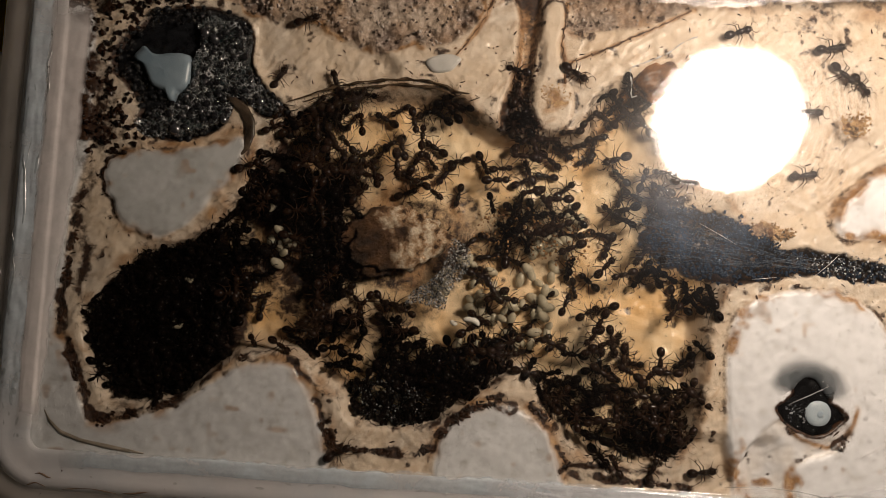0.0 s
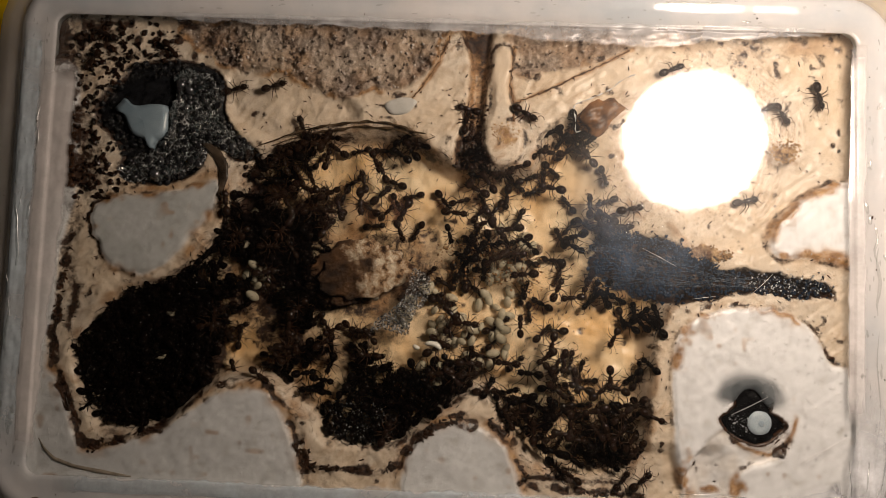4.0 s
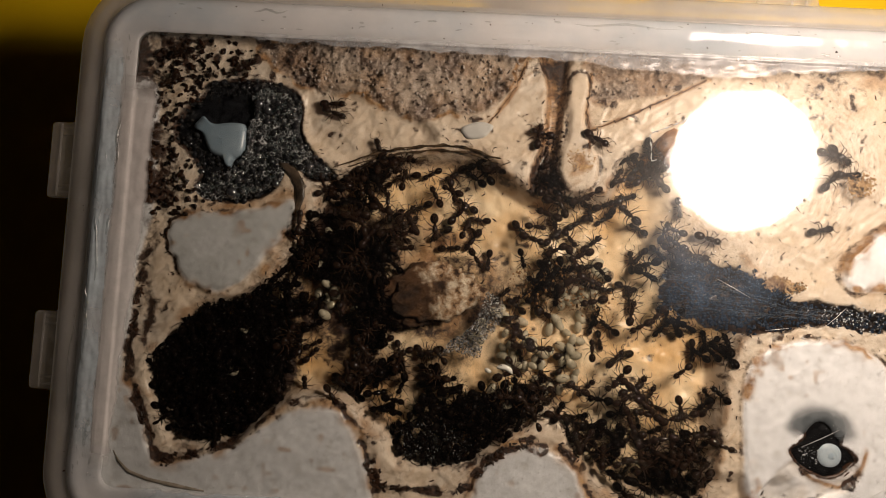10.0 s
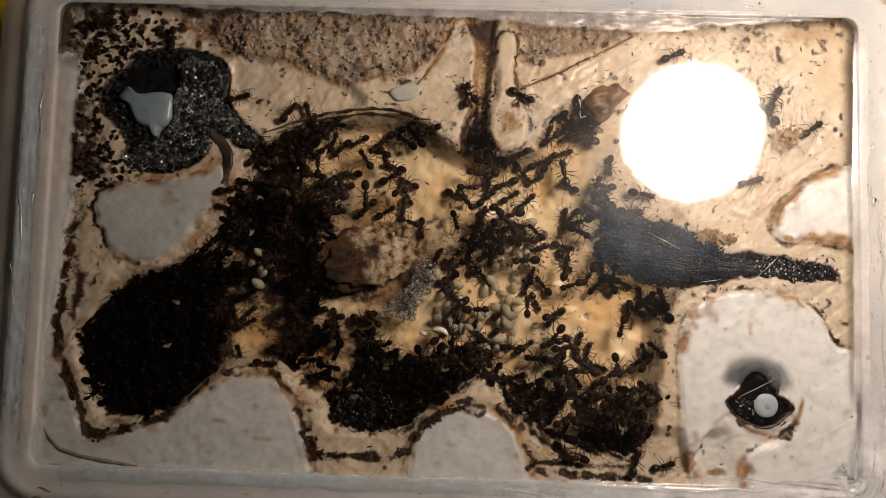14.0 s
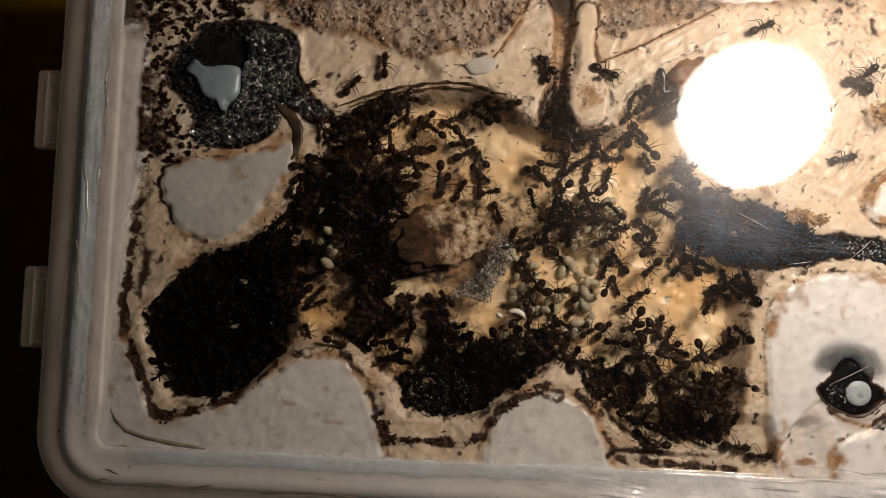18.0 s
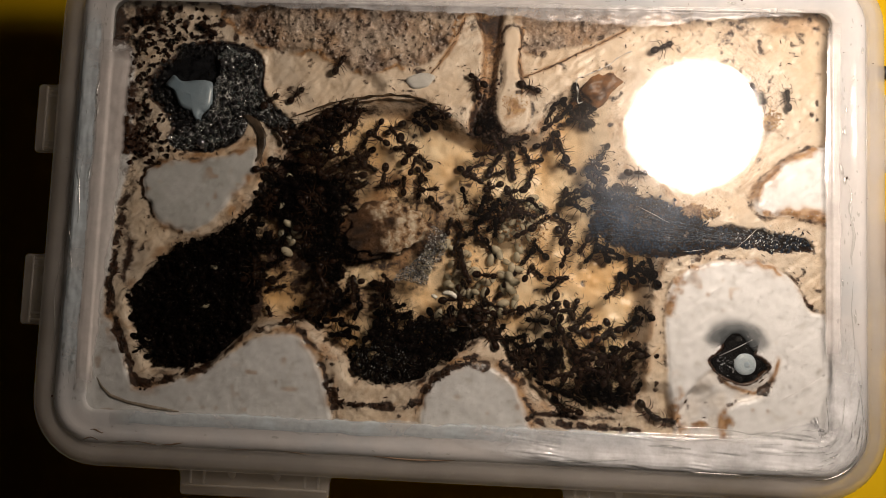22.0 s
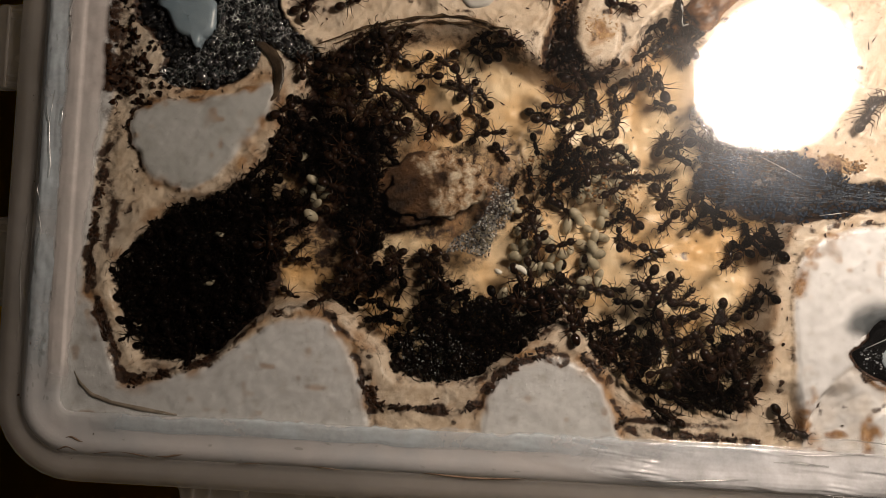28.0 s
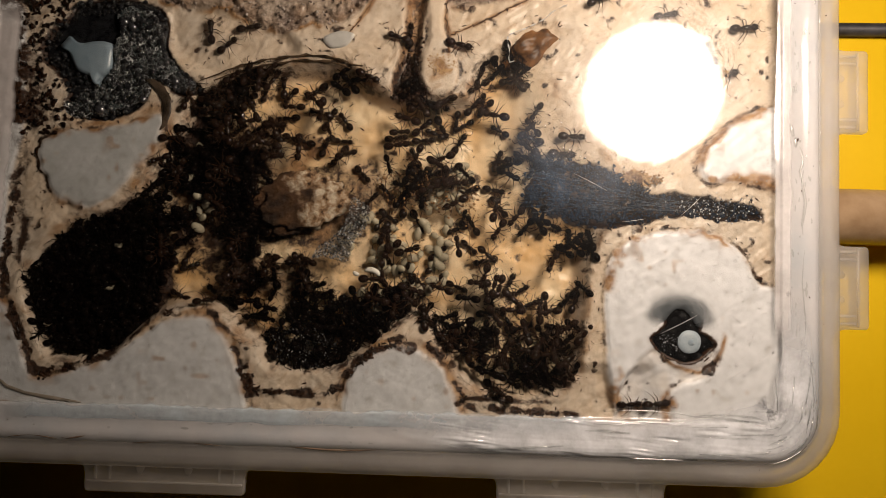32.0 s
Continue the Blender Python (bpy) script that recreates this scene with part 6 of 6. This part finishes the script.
# ants that roam in plain sight: under the pane or not, then seconds, place, heading
ROAMERS = [
    (0, [(0, (62.6, 33.7), 10), (1, (67.3, 33.1), 5), (2, (72.5, 32.1), -10), (3, (74.0, 31.8), -60), (6, (70.7, 27.1), -85), (8, (63.1, 25.5), -60), (10, (63.3, 25.1), -40), (13, (64.9, 27.4), 65), (19, (64.5, 26.8), 40), (22, (65.1, 23.4), 70), (23, (71.5, 25.3), 90), (28, (58.2, 8.7), 60), (30, (70.4, 25.1), 30), (32, (73.7, 30.2), 5)]),
    (0, [(0, (65.0, 29.0), -40), (1, (64.8, 27.4), -20), (2, (65.0, 27.4), -10), (3, (63.1, 28.6), 10), (8, (64.2, 20.9), 60), (10, (61.8, 20.4), 50), (13, (63.4, 23.5), 120), (19, (62.4, 24.8), 150), (22, (64.4, 25.9), 110), (23, (65.3, 27.6), 80), (28, (57.3, 7.2), 60), (30, (63.9, 26.0), 80), (32, (66.6, 25.1), 110)]),
    (0, [(0, (68.6, 27.1), -50), (1, (67.5, 25.2), -30), (2, (67.2, 25.2), -20), (3, (67.5, 27.3), -60), (8, (61.4, 22.9), -20), (13, (72.3, 21.0), 30), (19, (71.6, 24.8), 70), (22, (71.5, 24.5), 95), (27, (57.1, 39.6), 60), (32, (57.8, 32.7), 10)]),
    (0, [(0, (58.9, 21.5), 0), (1, (59.1, 21.5), -10), (2, (58.6, 20.4), -20), (3, (59.4, 22.4), -10), (13, (61.8, 25.3), -15), (32, (69.8, 20.3), 20)]),
    (0, [(0, (58.8, 9.7), 10), (2, (59.9, 9.5), 12), (13, (60.3, 10.4), 14), (32, (60.7, 10.6), 10)]),
    (0, [(0, (44.8, 35.2), 20), (13, (44.1, 35.0), 25), (32, (43.9, 35.1), 22)]),
    (0, [(0, (-40.1, 22.2), 60), (3, (-43.3, 29.3), 20), (9, (-40.8, 27.4), 10), (10.5, (-38.8, 31.6), 0), (13, (-43.4, 26.6), 10), (22, (-43.0, 20.8), 40), (32, (-36.4, 28.2), 95)]),
    (0, [(0, (-35.3, 33.3), 20), (9, (-35.1, 27.8), 10), (10.5, (-40.1, 28.8), -30), (13, (-32.7, 22.1), 50), (30, (-41.5, 25.9), 30), (32, (-28.2, 28.9), 10)]),
    (0, [(0, (-29.4, 21.9), 110), (13, (-29.2, 21.7), 110), (22, (-28.0, 30.0), 60), (30, (-33.6, 24.3), 20), (32, (-32.7, 25.3), 40)]),
    (0, [(0, (4.5, 22.0), 80), (13, (2.9, 26.3), 85), (22, (3.3, 25.0), 100), (28, (5.4, 23.0), 90), (32, (5.2, 28.1), 88)]),
    (0, [(0, (15.3, 25.8), -30), (6, (15.8, 25.3), -30), (13, (14.1, 26.0), -25), (23, (15.3, 25.1), -20), (32, (15.7, 25.4), -15)]),
    (0, [(0, (42.7, -45.8), 10), (13, (37.4, -45.5), 80), (19, (41.5, -44.6), -20), (28, (44.3, -45.0), -60), (32, (56.4, -46.0), 8)]),
    (0, [(0, (33.6, -46.0), 70), (23, (46.4, -46.4), -10), (30, (47.1, -46.9), -20), (32, (51.4, -46.5), 5)]),
    (0, [(0, (-23.7, -46.4), 30), (13, (7.9, -29.1), 120), (30, (8.8, -30.9), 100), (32, (9.6, -30.0), 95)]),
]
rng = np.random.RandomState(21)
ANTS = []
first_ant = None
for outline, count, gap, hang, stir in HERDS:
    for x, y in huddle(outline, count, gap, rng):
        ANTS.append((x, y, 25 + 55 * rng.normal() + 180 * rng.randint(2), bool(rng.uniform() < hang), rng.uniform(0.76, 1.03), stir))
for up, track in ROAMERS:
    (x, y), a = track[0][1], track[0][2]
    ANTS.append((x, y, a, bool(up), rng.uniform(0.9, 1.05), 2.0))
ant_obs = []
for x, y, a, up, size, stir in ANTS:
    m = ant_pose(x, y, a, up, size)
    if first_ant is None:
        first_ant = make_ant()
        first_ant.matrix_basis = m
        ob = first_ant
    else:
        ob = copy_thing(first_ant, m)
        ob.scale = (size, size, size)
    if up:
        tagged(ob, "shiny black worker ant clinging under the pane")
    ant_obs.append(ob)

# the packed heaps, past counting
HEAPS = [
    ([(-71.0, -15.6), (-62.2, -9.4), (-53.8, -7.4), (-47.4, -6.5), (-44.3, -16.5), (-45.5, -27.6), (-51.6, -34.4), (-58.2, -39.2), (-66.6, -38.8), (-72.6, -31.4), (-73.8, -22.4)], 325, 0.85, "black heap of crowded ants in the end chamber"),
    ([(-22.7, -35.2), (-16.7, -31.1), (-5.6, -26.8), (6.6, -23.7), (6.7, -29.2), (0.2, -34.9), (-9.6, -40.7), (-17.4, -41.2), (-22.0, -38.4)], 100, 1.1, "black heap of crowded ants along the front wall"),
    ([(-44.3, 1.8), (-40.2, 11.2), (-35.9, 16.5), (-27.9, 19.1), (-32.1, 9.1), (-37.3, -1.4), (-45.0, -7.3), (-49.6, -7.5)], 46, 1.5, "dense band of crowded ants along the chamber edge"),
    ([(30.2, -37.1), (36.7, -28.1), (41.6, -22.5), (42.0, -35.6), (37.9, -42.3), (29.2, -45.8), (21.5, -44.5), (19.2, -40.8)], 38, 1.6, "dense crowd of ants in the round bay"),
    ([(9.5, -29.5), (16.0, -27.0), (23.0, -24.5), (24.0, -31.0), (22.0, -41.0), (14.7, -37.0)], 20, 1.4, "clump of ants at the mouth of the round bay"),
    ([(-45.3, -1.7), (-36.4, 4.3), (-27.2, 3.5), (-23.6, -1.0), (-25.0, -6.7), (-21.9, -13.4), (-26.3, -16.9), (-35.2, -20.6), (-45.6, -17.6)], 64, 1.45, "crowd of ants round the pupae pile"),
    ([(-31.4, -24.0), (-24.0, -21.8), (-12.0, -23.5), (-10.2, -27.6), (-18.0, -32.0), (-25.7, -31.5), (-31.4, -29.3)], 30, 1.5, "crowd of ants behind the front wall heap"),
    ([(-2.0, 2.0), (6.0, 1.0), (16.0, 1.5), (22.0, -4.0), (16.0, -11.0), (9.0, -10.0), (1.0, -6.0)], 10, 2.2, "crowd of ants over the brood"),
    ([(26.2, 1.7), (31.8, 4.1), (35.2, 1.9), (30.7, -1.6), (31.9, -7.2), (36.5, -11.5), (29.8, -11.8), (25.2, -5.2)], 10, 2.2, "loose crowd of ants at the mouth of the black channel"),
    ([(3.3, 20.0), (7.4, 20.5), (9.4, 15.9), (13.9, 14.4), (8.9, 11.9), (3.0, 13.4)], 11, 1.3, "clump of ants at the foot of the slot"),
    ([(-34.8, 18.0), (-32.5, 20.4), (-26.6, 21.3), (-22.0, 20.6), (-26.0, 18.0), (-31.9, 16.6)], 13, 1.2, "row of ants tucked under the plaster ledge"),
    ([(-11.0, 18.4), (-6.8, 20.6), (-2.8, 20.0), (-1.0, 17.0), (-4.2, 15.1), (-8.1, 15.6)], 7, 1.4, "knot of ants under the end of the plaster ledge"),
    ([(20.6, 22.7), (26.4, 26.0), (29.6, 22.0), (26.0, 19.4), (21.0, 19.0)], 9, 1.3, "small heap of ants beside the amber lump"),
    ([(36.5, -13.5), (40.5, -12.5), (44.5, -16.0), (41.0, -21.0), (37.5, -18.5)], 7, 1.5, "knot of ants at the chamber wall"),
]
for outline, count, gap, label in HEAPS:
    rows = []
    for x, y in (scatter if gap < 1.3 else huddle)(outline, count, gap, rng):
        if floor_at(x * MM, y * MM) > Z0 - 2.3 * MM:
            continue
        lift = rng.uniform(0, 1) ** 0.6 * max(0.0, -3.0 * MM + Z0 - floor_at(x * MM, y * MM))
        m = pose(x * MM, y * MM, floor_at(x * MM, y * MM) + lift, rng.uniform(-35, 35), rng.uniform(-35, 35), rng.uniform(0, 360))
        rows.append((WHOLE, m @ Matrix.Scale(rng.uniform(0.75, 1.02), 4)))
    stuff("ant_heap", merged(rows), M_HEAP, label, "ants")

# ---- brood ----
PUPA = bm_to("ant_pupa", ball_bm(1.35, 0.80, 0.74, 12, 8), M_PUPA)
for outline, count in (([(-11.5, -19.8), (-8.4, -13.0), (-2.9, -8.9), (1.2, -12.7), (0.9, -21.6), (-3.4, -25.1), (-9.0, -25.3)], 12), ([(-2.1, -13.8), (6.0, -10.7), (14.1, -12.2), (14.9, -20.3), (9.9, -26.2), (3.1, -29.3), (-6.2, -29.5), (-9.8, -26.8), (-1.8, -21.9)], 50), ([(1.3, 3.2), (14.9, 3.0), (19.0, -4.2), (13.0, -11.2), (5.0, -6.9)], 16),
                       ([(-41.0, 4.2), (-31.9, 5.6), (-28.7, -2.3), (-31.1, -11.4), (-38.9, -14.0), (-42.8, -6.1)], 12), ([(-67.2, -18.3), (-52.5, -16.6), (-51.9, -26.7), (-64.4, -26.0)], 5)):
    for x, y in huddle(outline, count, 1.1, rng, 5.0, 75):
        s = rng.uniform(0.8, 1.25)
        z = floor_at(x * MM, y * MM) + rng.uniform(0.5, 3.0) * MM
        m = pose(x * MM, y * MM, z, 0, rng.uniform(-40, 40), rng.uniform(0, 360))
        ob = new("ant_pupa", PUPA)
        ob.matrix_basis = m @ Matrix.Scale(s, 4)
        tagged(ob, "pale cream oval ant pupa among the workers", "ant pupa", "brood of the colony")


# ---- what moves ----
def key_legs(ob):
    """The tripod gait: legs swing in two sets of three."""
    for k, leg in enumerate(c for c in ob.children if c.name.startswith("leg")):
        at, beat = leg.location.copy(), (k % 2) ^ (k // 2 % 2)
        walk(leg, [(float(t), Matrix.Translation(at) @ pose(0, 0, 0, 0, 0, (14 if (i + beat) % 2 else -14))) for i, t in enumerate(np.arange(0, 32.01, 0.5))])


def motions():
    rnd = np.random.RandomState(33)
    for n, (ob, (x, y, a, up, size, stir)) in enumerate(zip(ant_obs, ANTS)):
        rows, px, py, head = [], x, y, a
        roam = n - (len(ANTS) - len(ROAMERS))
        if roam >= 0:
            track = ROAMERS[roam][1]
            walk(ob, [(t, ant_pose(*p, h, up, 1.0)) for t, p, h in track])
            key_legs(ob)
            continue
        lively = n % 6 == 0
        step = 1.0 if lively else 2.0
        for t in np.arange(0, 32.01, step):
            m = ant_pose(px, py, head, up, 1.0)
            rows.append((float(t), m))
            head += rnd.uniform(-35, 35) * (1.0 if lively else 0.5)
            d = rnd.uniform(0, 1.2) * stir * (0.6 if lively else 0.15)
            nx, ny = px + d * math.cos(math.radians(head)), py + d * math.sin(math.radians(head))
            if (nx - x) ** 2 + (ny - y) ** 2 > stir * stir:
                nx, ny = px + 0.3 * (x - px), py + 0.3 * (y - py)
            px, py = nx, ny
        walk(ob, rows)
        if lively:
            key_legs(ob)



motions()
